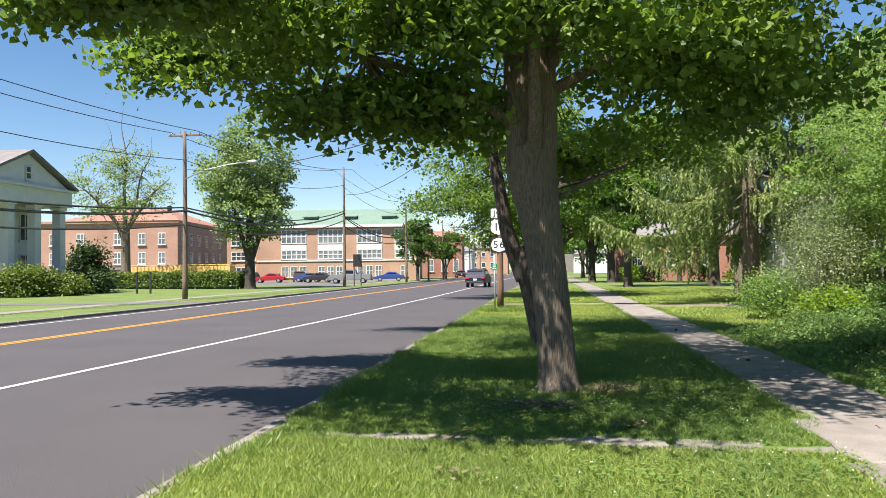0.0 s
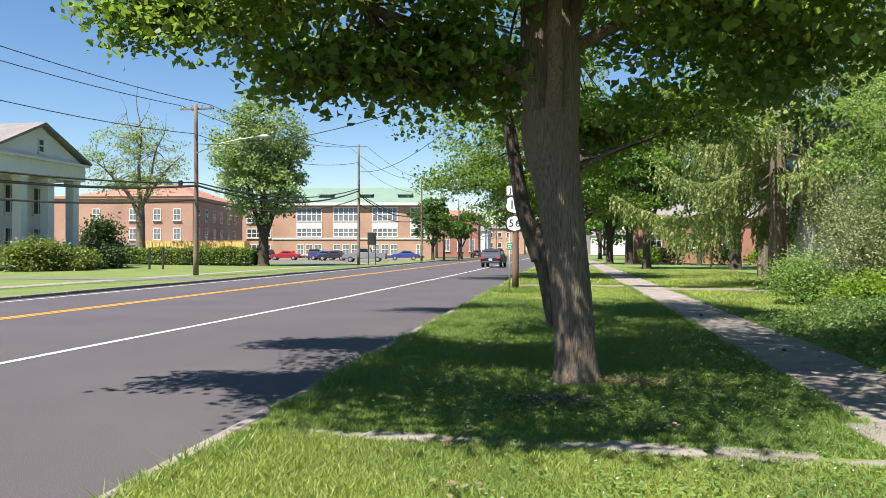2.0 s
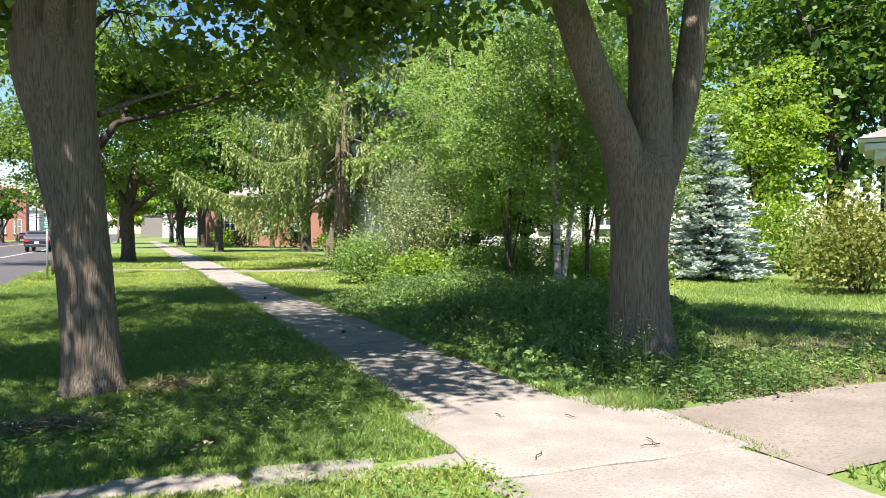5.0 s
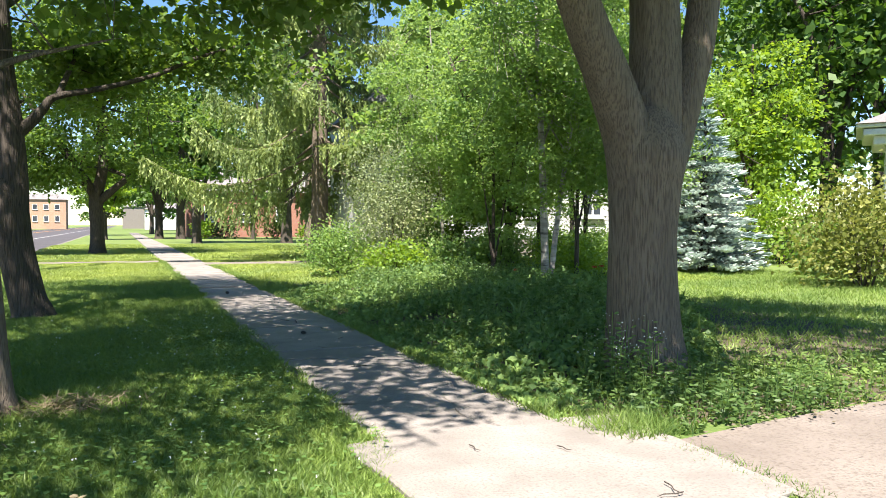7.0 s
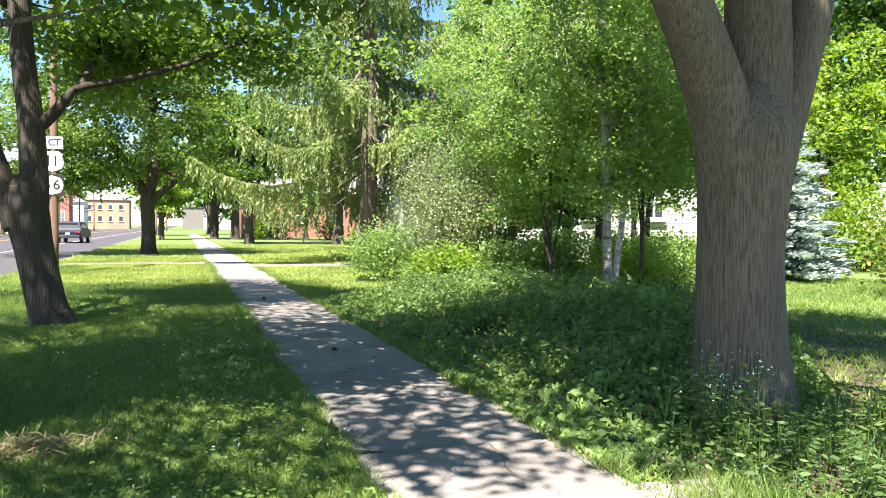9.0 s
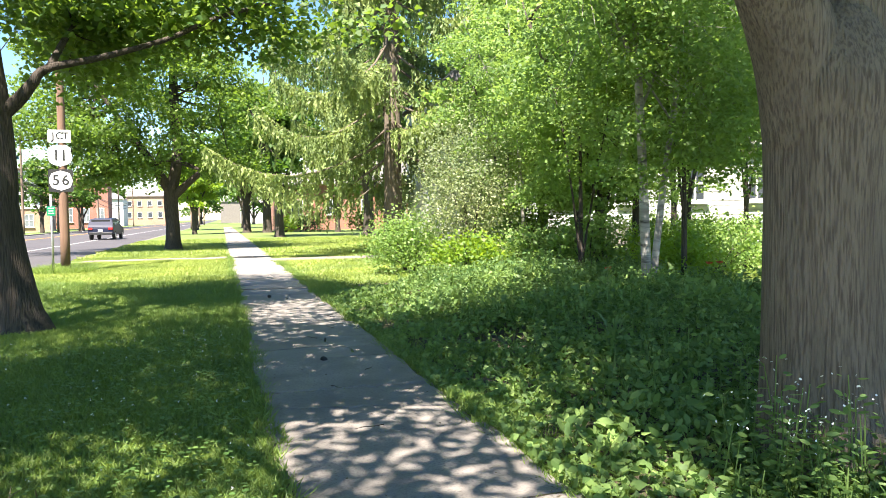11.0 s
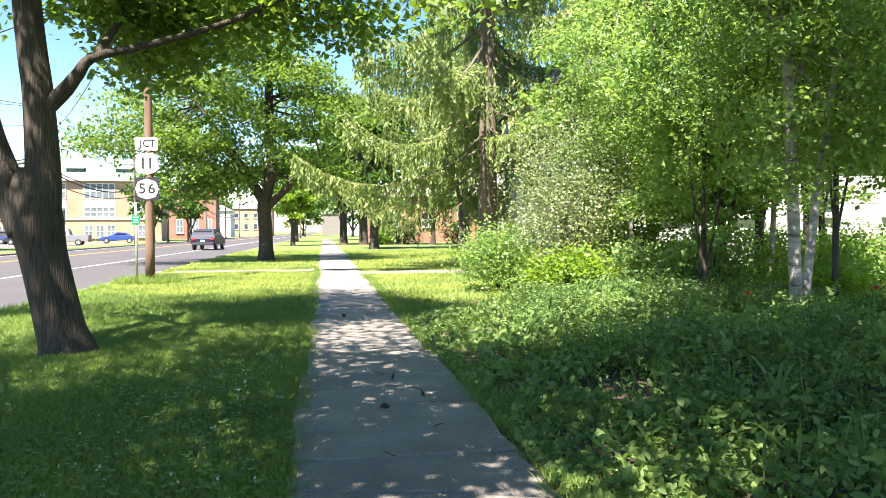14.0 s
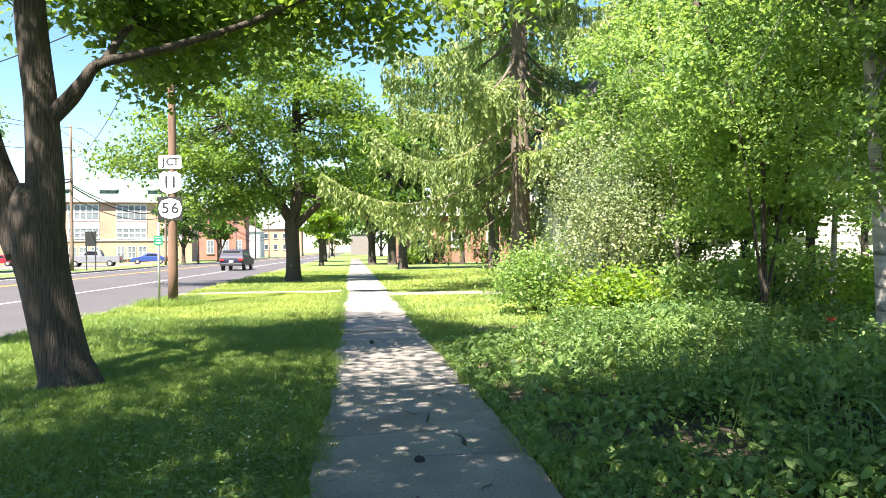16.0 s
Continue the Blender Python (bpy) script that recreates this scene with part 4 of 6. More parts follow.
shrub("bush", (8.3, 81), (1.3, 1.2, 1.9), "rounded lime-green clipped bush", 900, (0.24, LEAF, 0.5), M_lime, "bush", G, 91)
shrub("bush", (10.6, 82), (2.0, 1.3, 2.2), "dark reddish-green bush before the house", 900, (0.26, LEAF, 0.5), M_darkbush, "bush", G, 92)
shrub("bush", (16.0, 82), (1.7, 1.3, 2.2), "rounded green bush on the lawn", 900, (0.26, LEAF, 0.5), M_maple, "bush", G, 93)
shrub("bush", (19.4, 80), (1.7, 1.3, 1.8), "low yellow-green bush on the lawn", 900, (0.26, LEAF, 0.5), M_lime, "bush", G, 94)


def cover_height(x, y):
    """How high the undergrowth stands."""
    edge = min(1.0, max(0.0, (x - 3.95 - 0.18 * math.sin(y * 1.3)) / 2.4))
    fade = min(1.0, max(0.0, 0.88 * y - 1.5 - x)) * min(1.0, max(0.0, (y - 7.6) / 1.5)) * min(1.0, max(0.0, (20.5 - y) / 2.5)) * min(1.0, max(0.0, (10.2 - x) / 1.5))
    return (0.06 + 0.34 * edge ** 1.3 + 0.3 * edge * noise.noise((x * 1.3, y * 1.3, 0))) * fade * (0.25 + 0.75 * min(1.0, math.hypot(x - 5.2, y - 8.6) / 1.5))


def scatter(n, x0, x1, y0, y1, seed, keep):
    g = np.random.default_rng(seed)
    out = []
    while len(out) < n:
        x, y = g.uniform(x0, x1), g.uniform(y0, y1)
        h = keep(x, y)
        if h > 0.02:
            out.append((x, y, h, g.random()))
    return np.array(out)


bm = bmesh.new()
grid = {}
for i in range(27):
    for j in range(54):
        x, y = 3.9 + i * 0.26, 7.4 + j * 0.26
        grid[i, j] = bm.verts.new((x, y, max(0.004, cover_height(x, y) * 0.45) if 0 < i < 26 and 0 < j < 53 else -0.02))
for i in range(26):
    for j in range(53):
        bm.faces.new((grid[i, j], grid[i + 1, j], grid[i + 1, j + 1], grid[i, j + 1]))
tagged(part("soil_bank", bm, M_soil, smooth=True), "dark soil and leaf litter under the plants", "soil", "", "structure")
s = scatter(80000, 3.9, 10.3, 7.5, 20.8, 101, lambda x, y: cover_height(x, y) if noise.noise((x * 1.5, y * 1.5, 51.0)) > -0.25 else 0)
pts = np.column_stack([s[:, 0], s[:, 1], s[:, 2] * (0.45 + 0.65 * s[:, 3] ** 0.7)])
tagged(hang("undergrowth", leaves("undergrowth", pts, 0.05, LEAF * np.array([1.0, 1]), 0.3, 0.7, seed=101), M_under), "dense dark green leafy undergrowth beside the sidewalk", "undergrowth", "", "stuff")
s = scatter(15000, 4.2, 10.3, 8.2, 20.8, 102, lambda x, y: cover_height(x, y) if noise.noise((x * 1.1, y * 1.1, 7.0)) > 0.05 else 0)
pts = np.column_stack([s[:, 0], s[:, 1], s[:, 2] * (0.8 + 0.6 * s[:, 3]) + 0.03])
tagged(hang("undergrowth", leaves("undergrowth", pts, 0.06, OVAL * np.array([0.75, 1]), 0.35, 0.7, seed=102), M_under), "broad-leaved plants standing above the undergrowth", "undergrowth", "", "stuff")
s = scatter(9000, 3.95, 10.0, 8.0, 20.8, 103, lambda x, y: cover_height(x, y) if noise.noise((x * 0.7, y * 0.7, 17.0)) > 0.12 else 0)
pts = np.column_stack([s[:, 0], s[:, 1], s[:, 2] * (0.8 + 0.5 * s[:, 3]) + 0.04])
tagged(hang("undergrowth", leaves("undergrowth", pts, 0.05, OVAL * np.array([0.7, 1]), 0.4, 0.5, seed=103), M_under_lit), "pale green seedlings among the undergrowth", "undergrowth", "", "stuff")
s = scatter(90, 4.3, 9.8, 9.0, 20.0, 104, lambda x, y: cover_height(x, y) if noise.noise((x * 0.8, y * 0.8, 27.0)) > 0.1 else 0)
g = np.random.default_rng(104)
pts = np.column_stack([s[:, 0], s[:, 1], s[:, 2] * 0.8 + 0.14])
ax = np.column_stack([g.normal(size=(len(s), 2)) * 0.45, np.ones(len(s))])
tagged(hang("strap_leaves", leaves("strap_leaves", pts, 0.34, NARROW * np.array([0.3, 1]), 0.1, 0.4, along=ax, seed=104), M_under_lit), "long arching strap leaves in the undergrowth", "undergrowth", "", "stuff")


def weeds(n, seed, keep, tall, label, material, x0, x1, y0, y1, flowers=False):
    """Upright stalks with leaves in pairs, some with small white flower heads."""
    s = scatter(n, x0, x1, y0, y1, seed, keep)
    g = np.random.default_rng(seed)
    pts, ax, fl = [], [], []
    bm = bmesh.new()
    for x, y, h, r in s:
        top = tall * (0.5 + 0.8 * r)
        z0 = max(0.0, cover_height(x, y) * 0.45)
        dx, dy = g.normal() * 0.12 * top, g.normal() * 0.12 * top
        sweep(bm, [(x, y, z0), (x + dx, y + dy, z0 + top)], [0.005, 0.003], 3, cap=False)
        for u in np.arange(0.2, 1.0, 0.13):
            for k in range(2):
                a = g.uniform(0, 6.28)
                pts.append((x + dx * u + math.cos(a) * 0.06, y + dy * u + math.sin(a) * 0.06, z0 + top * u))
                ax.append((math.cos(a), math.sin(a), 0.15))
        for k in range(4 if flowers else 0):
            fl.append((x + dx + g.normal() * 0.05, y + dy + g.normal() * 0.05, z0 + top + g.normal() * 0.03))
    root = thing("weeds", (0, 0, 0), 0, label, "weeds", "", "stuff")
    part("stalks", bm, M_under, root)
    hang("leaves", leaves("weed_leaves", pts, 0.052, OVAL * np.array([0.55, 1]), 0.3, along=ax, seed=seed), material, root)
    if flowers:
        hang("flower_heads", leaves("flower_heads", fl, 0.014, OVAL, 0.5, seed=seed), M_petal, root, "small white flowers")


weeds(240, 111, lambda x, y: 1 if (x - 5.6) ** 2 + (y - 8.2) ** 2 < 0.9 and y > 7.5 else 0, 0.26, "bright leafy weeds round the foot of a big maple", M_under_lit, 4.6, 8.0, 7.4, 10.5)
weeds(34, 112, lambda x, y: 1 if (x - 4.8) ** 2 + (y - 8.6) ** 2 < 0.14 else 0, 0.5, "flowering white fleabane at the foot of a big maple", M_under, 4.6, 6.6, 8.0, 10.4, True)
weeds(520, 113, lambda x, y: cover_height(x, y) - 0.15, 0.36, "tall weeds in the undergrowth", M_under, 4.6, 9.8, 9.0, 20.0)
weeds(150, 116, lambda x, y: cover_height(x, y) - 0.2 if noise.noise((x * 0.9, y * 0.9, 37.0)) > -0.05 else 0, 0.42, "tall bright weeds above the undergrowth", M_under_lit, 4.8, 9.8, 9.6, 20.0)
weeds(330, 114, lambda x, y: 1 if 7.3 + 0.09 * (x - 4.2) < y < 8.5 + 0.1 * (x - 4.2) + 0.4 * noise.noise((x, y, 2.0)) else 0, 0.17, "bright low plants along the earth path", M_under_lit, 4.4, 10.5, 7.3, 9.3)
weeds(260, 115, lambda x, y: 1 if y < 5.45 + 0.075 * (x - 4.3) and x > 4.45 else 0, 0.34, "leafy garden plants beside the drive", M_under_lit, 4.4, 8.0, 3.6, 6.0)


def lily(loc, height, label, seed):
    """A bent stalk with a few orange petals."""
    g = np.random.default_rng(seed)
    root = thing("day_lily", (*loc, 0), 0, label, "flower", "day lilies")
    tip = Vector((g.normal() * 0.06, g.normal() * 0.06, height))
    part("stalk", sweep(bmesh.new(), [(0, 0, 0), tip * 0.5 + Vector((0.02, 0.01, 0)), tip], [0.006, 0.005, 0.004], 5), M_under, root)
    a = np.arange(6) * math.pi / 3
    ax = np.column_stack([np.cos(a), np.sin(a), np.full(6, 0.7)])
    hang("petals", leaves("petals", np.array(tip) + ax * 0.028, 0.062, NARROW * np.array([2.0, 1]), 0.3, along=ax, seed=seed), M_orange, root, "orange petals")
    part("throat", sweep(bmesh.new(), [tip, tip + Vector((0, 0, 0.04))], [0.006, 0.016], 7), M_orange, root)


for i, (x, y, h) in enumerate(((7.3, 14.6, 0.62), (8.6, 15.6, 0.6), (8.9, 14.7, 0.66), (9.3, 15.2, 0.6))):
    lily((x, y), h, "orange day lily on a bent green stalk", 140 + i)


def strap_plant(loc, n, ln, label, seed):
    """A tuft of long leaves that arch over at the tip."""
    g = random.Random(seed)
    root = thing("iris_plant", (*loc, 0.05), 0, label, "plant", "iris plants")
    for _ in range(n):
        a, out, up, w = g.uniform(0, 6.28), g.uniform(0.12, 0.5) * ln, ln * g.uniform(0.7, 1.0), g.uniform(0.016, 0.026)
        d, side = Vector((math.cos(a), math.sin(a), 0)), Vector((-math.sin(a), math.cos(a), 0))
        bm = bmesh.new()
        rows = []
        for u in (0, 0.25, 0.5, 0.72, 0.88, 1.0):
            p = d * out * u ** 1.6 + Vector((0, 0, up * (u - 0.42 * u ** 3.2)))
            ww = w * (1 - u ** 3) + 0.002
            rows.append((bm.verts.new(p - side * ww), bm.verts.new(p + d * ww * 0.35), bm.verts.new(p + side * ww)))
        for q, r in zip(rows, rows[1:]):
            bm.faces.new((q[0], q[1], r[1], r[0]))
            bm.faces.new((q[1], q[2], r[2], r[1]))
        part("leaf", bm, M_strap, root, smooth=True)


for i, (x, y, n, ln) in enumerate(((5.75, 11.9, 7, 0.7), (6.15, 14.3, 9, 0.75), (5.3, 15.4, 12, 0.55), (5.7, 16.2, 10, 0.55), (6.8, 12.6, 6, 0.6))):
    strap_plant((x, y), n, ln, "tuft of long arching pale green leaves", 150 + i)
g = np.random.default_rng(155)
pts = np.column_stack([5.95 + g.normal(size=500) * 0.3, 19.3 + g.normal(size=500) * 0.4, 0.03 + 0.03 * g.random(500)])
tagged(hang("bark_chips", leaves("bark_chips", pts, 0.05, OVAL, 0.8, 0.5, seed=155), M_chips), "reddish brown bark chips at the foot of shrubs", "mulch", "", "stuff")


# ---- grass ----


def in_lawn(x, y):
    """The near lawns: not on the walk, drive, path or street."""
    if x < KERB + 0.06 + 0.07 * math.sin(y * 2.1) + 0.05 * math.sin(y * 5.3):
        return False
    wob = 0.06 * math.sin(y * 1.7) + 0.05 * math.sin(y * 4.1)
    if SW0 + wob < x < SW1 - wob * 0.6 and y > 7.5:
        return False
    if 2.42 + wob * 0.6 < x < 4.3 and 0.6 < y <= 7.5:
        return False
    if 4.2 < x and 5.7 + 0.075 * (x - 4.2) < y < 7.25 + 0.09 * (x - 4.2):
        return False
    if abs(y - (6.9 - 0.044 * x) - 0.03 * math.sin(x * 5)) < 0.09 + 0.05 * math.sin(x * 3.3) and x < 2.4:
        return False
    if (x - 0.1) ** 2 + (y - 9.85) ** 2 < 0.13 or (x + 0.15) ** 2 + (y - 16.2) ** 2 < 0.14:
        return False
    return True


def blades(name, n, x0, x1, y0, y1, tall, width, seed, label, keep=in_lawn, places=None, material=M_blade):
    g = np.random.default_rng(seed)
    xy = np.column_stack([g.uniform(x0, x1, n), g.uniform(y0, y1, n)]) if places is None else places
    if keep is not None:
        xy = xy[np.array([keep(x, y) for x, y in xy])]
    n = len(xy)
    patch = np.array([0.75 + 0.55 * noise.noise((x * 0.8, y * 0.8, 3.0)) for x, y in xy])
    h = tall * patch * g.uniform(0.5, 1.25, n)
    a = g.uniform(0, 2 * math.pi, n)
    lean = g.normal(size=(n, 2)) * 0.75 * h[:, None]
    v = np.zeros((n, 3, 3))
    dx, dy = np.cos(a) * width / 2, np.sin(a) * width / 2
    v[:, 0] = np.column_stack([xy[:, 0] - dx, xy[:, 1] - dy, np.zeros(n)])
    v[:, 1] = np.column_stack([xy[:, 0] + dx, xy[:, 1] + dy, np.zeros(n)])
    v[:, 2] = np.column_stack([xy[:, 0] + lean[:, 0], xy[:, 1] + lean[:, 1], h])
    tagged(hang(name, raw_mesh(name, v.reshape(-1, 3), 3), material), label, "grass", "", "stuff")


blades("grass", 120000, -2.9, 2.7, 6.85, 10.0, 0.065, 0.011, 121, "mown grass blades on the lawn strip")
blades("grass", 60000, -2.9, 2.7, 2.6, 6.85, 0.065, 0.011, 137, "mown grass blades on the lawn strip")
blades("grass", 90000, -2.9, 2.7, 2.6, 6.85, 0.07, 0.012, 138, "yellowish mown grass in a sunlit tone before the edging strip", material=M_blade_sunlit)
blades("grass", 190000, -2.9, 2.7, 10.0, 19.0, 0.07, 0.014, 122, "mown grass blades on the lawn strip")
blades("grass", 50000, -2.9, 2.7, 19.0, 26.0, 0.09, 0.024, 123, "mown grass blades on the lawn strip", lambda x, y: in_lawn(x, y) and y + x * 0.4 + noise.noise((x, y, 1.0)) < 23.5)
# Paler blades from the slanted edge on: the lit part of the lawn, by colour
blades("grass", 80000, -2.9, 2.7, 22.0, 36.0, 0.07, 0.026, 136, "pale mown grass in a sunlit tone on the lawn strip", lambda x, y: in_lawn(x, y) and y + x * 0.4 + noise.noise((x, y, 1.0)) >= 23.5 and not 32.7 < y + 0.5 * noise.noise((x, 0, 4.0)) < 34.2, material=M_blade_sunlit)
blades("grass", 60000, 3.7, 16.0, 18.5, 36.0, 0.09, 0.026, 124, "pale mown grass in a sunlit tone on the garden lawn", lambda x, y: x > 3.86 + 0.15 * math.sin(y * 2) and not 30.3 < y < 32.3, material=M_blade_sunlit)
blades("grass", 80000, 4.6, 20.0, 7.5, 22.0, 0.09, 0.02, 125, "mown grass blades on the garden lawn", lambda x, y: in_lawn(x, y) and x > 0.88 * y - 2.4)
blades("grass", 30000, 3.8, 5.0, 7.4, 22.0, 0.09, 0.014, 126, "ragged grass along the sidewalk edge", lambda x, y: in_lawn(x, y) and x < 4.5 + 0.2 * math.sin(y))
blades("grass", 1100, 4.16, 4.42, 5.6, 7.9, 0.06, 0.009, 127, "tufts of grass in the drive's joint", lambda x, y: math.sin(y * 3.1) > -0.2)
blades("grass", 40000, -2.9, 12.0, 36.0, 60.0, 0.1, 0.04, 128, "mown grass blades on the lawn strip", lambda x, y: not (2.4 < x < 4.0) and y > 36.0, material=M_blade_sunlit)
blades("grass", 5000, -2.75, -1.1, 26.6, 29.4, 0.3, 0.018, 129, "tall unmown grass round the sign pole", lambda x, y: (x + 1.8) ** 2 + ((y - 28.0) * 0.8) ** 2 < 0.75)
blades("grass", 60000, -2.9, 2.7, -4.0, 2.6, 0.065, 0.02, 131, "mown grass blades on the lawn strip")
blades("grass", 9000, -2.84, -2.45, 4.0, 32.0, 0.15, 0.014, 130, "ragged grass hanging over the kerb", lambda x, y: noise.noise((x * 2, y * 0.9, 5.0)) > -0.05)
blades("grass", 1500, 3.95, 4.5, 7.2, 8.0, 0.13, 0.011, 132, "bright tuft of grass at the corner of the drive", lambda x, y: (x - 4.22) ** 2 + (y - 7.6) ** 2 < 0.07)
blades("grass", 40000, 4.3, 14.0, -2.0, 6.6, 0.08, 0.022, 133, "mown grass blades on the garden lawn", in_lawn)
blades("grass", 14000, 2.42, 2.66, 7.9, 34.0, 0.095, 0.012, 134, "ragged grass creeping over the sidewalk edge", lambda x, y: x < 2.6 + 0.07 * noise.noise((0, y * 1.4, 9.0)))
blades("grass", 14000, 3.76, 4.1, 8.2, 30.0, 0.1, 0.012, 135, "ragged grass creeping over the sidewalk edge", lambda x, y: x > 3.83 - 0.08 * noise.noise((0, y * 1.2, 19.0)))


# ---- poles, signs, wires ----
def text_part(name, body, size, material, parent, m):
    cu = bpy.data.curves.new(name, "FONT")
    cu.body, cu.size, cu.align_x, cu.align_y, cu.extrude, cu.offset = body, size, "CENTER", "CENTER", 0.0015, size * 0.012
    tmp = bpy.data.objects.new(name, cu)
    scene.collection.objects.link(tmp)
    bpy.context.view_layer.update()
    mesh = bpy.data.meshes.new_from_object(tmp.evaluated_get(bpy.context.evaluated_depsgraph_get()))
    bpy.data.objects.remove(tmp)
    return hang(name, mesh, material, parent, m=m)


def plate(outline, thick):
    bm = bmesh.new()
    f = bm.faces.new([bm.verts.new((x, 0, z)) for x, z in outline])
    r = bmesh.ops.extrude_face_region(bm, geom=[f])
    bmesh.ops.translate(bm, vec=(0, thick, 0), verts=[v for v in r["geom"] if isinstance(v, bmesh.types.BMVert)])
    return bm


def rounded(w, h, r, n=4):
    out = []
    for cx, cz, a0 in ((w / 2 - r, h / 2 - r, 0), (-w / 2 + r, h / 2 - r, 90), (-w / 2 + r, -h / 2 + r, 180), (w / 2 - r, -h / 2 + r, 270)):
        for i in range(n + 1):
            a = radians(a0 + 90 * i / n)
            out.append((cx + r * math.cos(a), cz + r * math.sin(a)))
    return out


def shield(w, h):
    half = [(0, 0.5), (0.12, 0.46), (0.26, 0.5), (0.36, 0.42), (0.47, 0.36), (0.44, 0.2), (0.5, 0.02), (0.5, -0.15), (0.42, -0.32), (0.25, -0.42), (0.1, -0.45), (0, -0.5)]
    pts = half + [(-x, z) for x, z in reversed(half[1:-1])]
    return [(x * w, z * h) for x, z in pts]


def hexagon(w, h):
    half = [(0, 0.5), (0.22, 0.43), (0.38, 0.36), (0.46, 0.18), (0.5, 0), (0.46, -0.18), (0.38, -0.36), (0.22, -0.43), (0, -0.5)]
    pts = half + [(-x, z) for x, z in reversed(half[1:-1])]
    return [(x * w, z * h) for x, z in pts]


def utility_pole(loc, height, r, label, material, arms=(), group="utility poles"):
    root = thing("utility_pole", (*loc, 0), 0, label, "utility pole", group)
    q = np.linspace(0, 1, 9)
    bm = sweep(bmesh.new(), [(0.02 * math.sin(u * 3), 0, -0.1 + u * (height + 0.1)) for u in q], [r * (1 - 0.38 * u) for u in q], 12, 0.03, loc[1])
    part("pole", bm, material, root, smooth=True)
    for z, w in arms:
        part("crossarm", box(bmesh.new(), (0, 0.12, z), (w, 0.1, 0.12), 0.015), M_pole, root)
        for s in (-0.42, -0.15, 0.15, 0.42):
            part("insulator", sweep(bmesh.new(), [(w * s, 0.12, z + 0.05), (w * s, 0.12, z + 0.12), (w * s, 0.12, z + 0.14), (w * s, 0.12, z + 0.22)], [0.025, 0.05, 0.03, 0.05], 8), M_steel, root)
    return root


sp = utility_pole((-1.8, 28.0), 8.4, 0.125, "brown wooden utility pole carrying route signs", M_brown_pole)


def road_sign(loc, rows, label, face=0.0):
    root = thing("road_sign", loc, face, label, "road sign", "route signs on the pole")
    for name, bm, material, m in rows:
        part(name, bm, material, root, m=m)
    return root


FACE = 3.0
s1 = road_sign((-1.82, 27.893, 3.66), [("plate", plate(rounded(0.56, 0.34, 0.035), 0.004), M_sign_white, None), ("border", plate(rounded(0.53, 0.31, 0.028), 0.001), M_sign_black, pose(0, -0.0015, 0)),
                                  ("face", plate(rounded(0.51, 0.29, 0.022), 0.001), M_sign_white, pose(0, -0.003, 0))], "white rectangular junction sign on a wooden pole", FACE)
for ch, dx in (("J", -0.15), ("C", 0.0), ("T", 0.15)):
    text_part("letter", ch, 0.27, M_sign_black, s1, pose(dx, -0.006, 0, 90, 0, 0))
s2 = road_sign((-1.82, 27.89, 3.14), [("plate", plate(shield(0.6, 0.6), 0.004), M_sign_black, None), ("face", plate(shield(0.58, 0.58), 0.001), M_sign_white, pose(0, -0.002, 0))], "white route shield sign on a wooden pole", FACE)
for dx in (-0.09, 0.09):
    text_part("digit", "1", 0.42, M_sign_black, s2, pose(dx, -0.005, 0.0, 90, 0, 0))
s3 = road_sign((-1.82, 27.885, 2.48), [("plate", plate(rounded(0.6, 0.6, 0.045), 0.004), M_sign_black, None), ("face", plate(hexagon(0.57, 0.53), 0.001), M_sign_white, pose(0, -0.003, 0))], "black and white six-sided route sign on a wooden pole", FACE)
for ch, dx in (("5", -0.115), ("6", 0.115)):
    text_part("digit", ch, 0.38, M_sign_black, s3, pose(dx, -0.006, 0.0, 90, 0, 0))

gp = thing("street_sign", (-1.95, 27.2, 0), 4, "small green roadside sign on a galvanised post", "road sign")
part("post", sweep(bmesh.new(), [(0, 0.034, -0.1), (0, 0.034, 2.1)], [0.03, 0.03], 8), M_steel, gp, smooth=True)
part("panel", plate(rounded(0.2, 0.24, 0.015), 0.004), M_sign_green, gp, m=pose(0, 0, 1.66))
for k in range(3):
    part("lettering_bar", box(bmesh.new(), (0, -0.003, 1.73 - 0.065 * k), (0.14 - 0.03 * (k % 2), 0.003, 0.022)), M_sign_white, gp)

p1 = utility_pole((-22.2, 43.6), 10.4, 0.17, "tall weathered wooden utility pole with crossarm", M_pole, [(10.15, 2.2)])
part("transformer_can", sweep(bmesh.new(), [(-1.0, 0, 5.45), (-1.0, 0, 5.5), (-1.0, 0, 5.75), (-1.0, 0, 5.8)], [0.1, 0.14, 0.14, 0.1], 10), M_blackmetal, p1)
lamp = thing("street_lamp", (-22.1, 43.5, 7.7), 0, "cobra-head street lamp on a long metal arm", "street lamp")
part("arm", sweep(bmesh.new(), [(0, 0, -0.3), (1.2, 0, 0.2), (2.8, 0, 0.5), (4.0, 0, 0.62)], [0.035, 0.033, 0.03, 0.03], 8), M_steel, lamp, smooth=True)
part("lamp_head", sweep(bmesh.new(), [(3.95, 0, 0.62), (4.15, 0, 0.63), (4.5, 0, 0.62), (4.7, 0, 0.6)], [0.05, 0.11, 0.13, 0.05], 10), M_steel, lamp, smooth=True)
POLES = [(-20.6, 74.3, 12.2), (-18.9, 99, 11.0), (-18.8, 117, 10.5), (-18.0, 128, 10.2), (-18.6, 150, 10.5), (-18.6, 178, 10.5), (-18.6, 205, 10.5), (-1.9, 120, 9.5), (-1.9, 160, 9.5), (-1.9, 200, 9.5)]
for x, y, h in POLES:
    utility_pole((x, y), h, 0.16, "tall weathered wooden utility pole", M_pole, [(h - 0.4, 2.0)] if y in (150, 178, 205) else [])


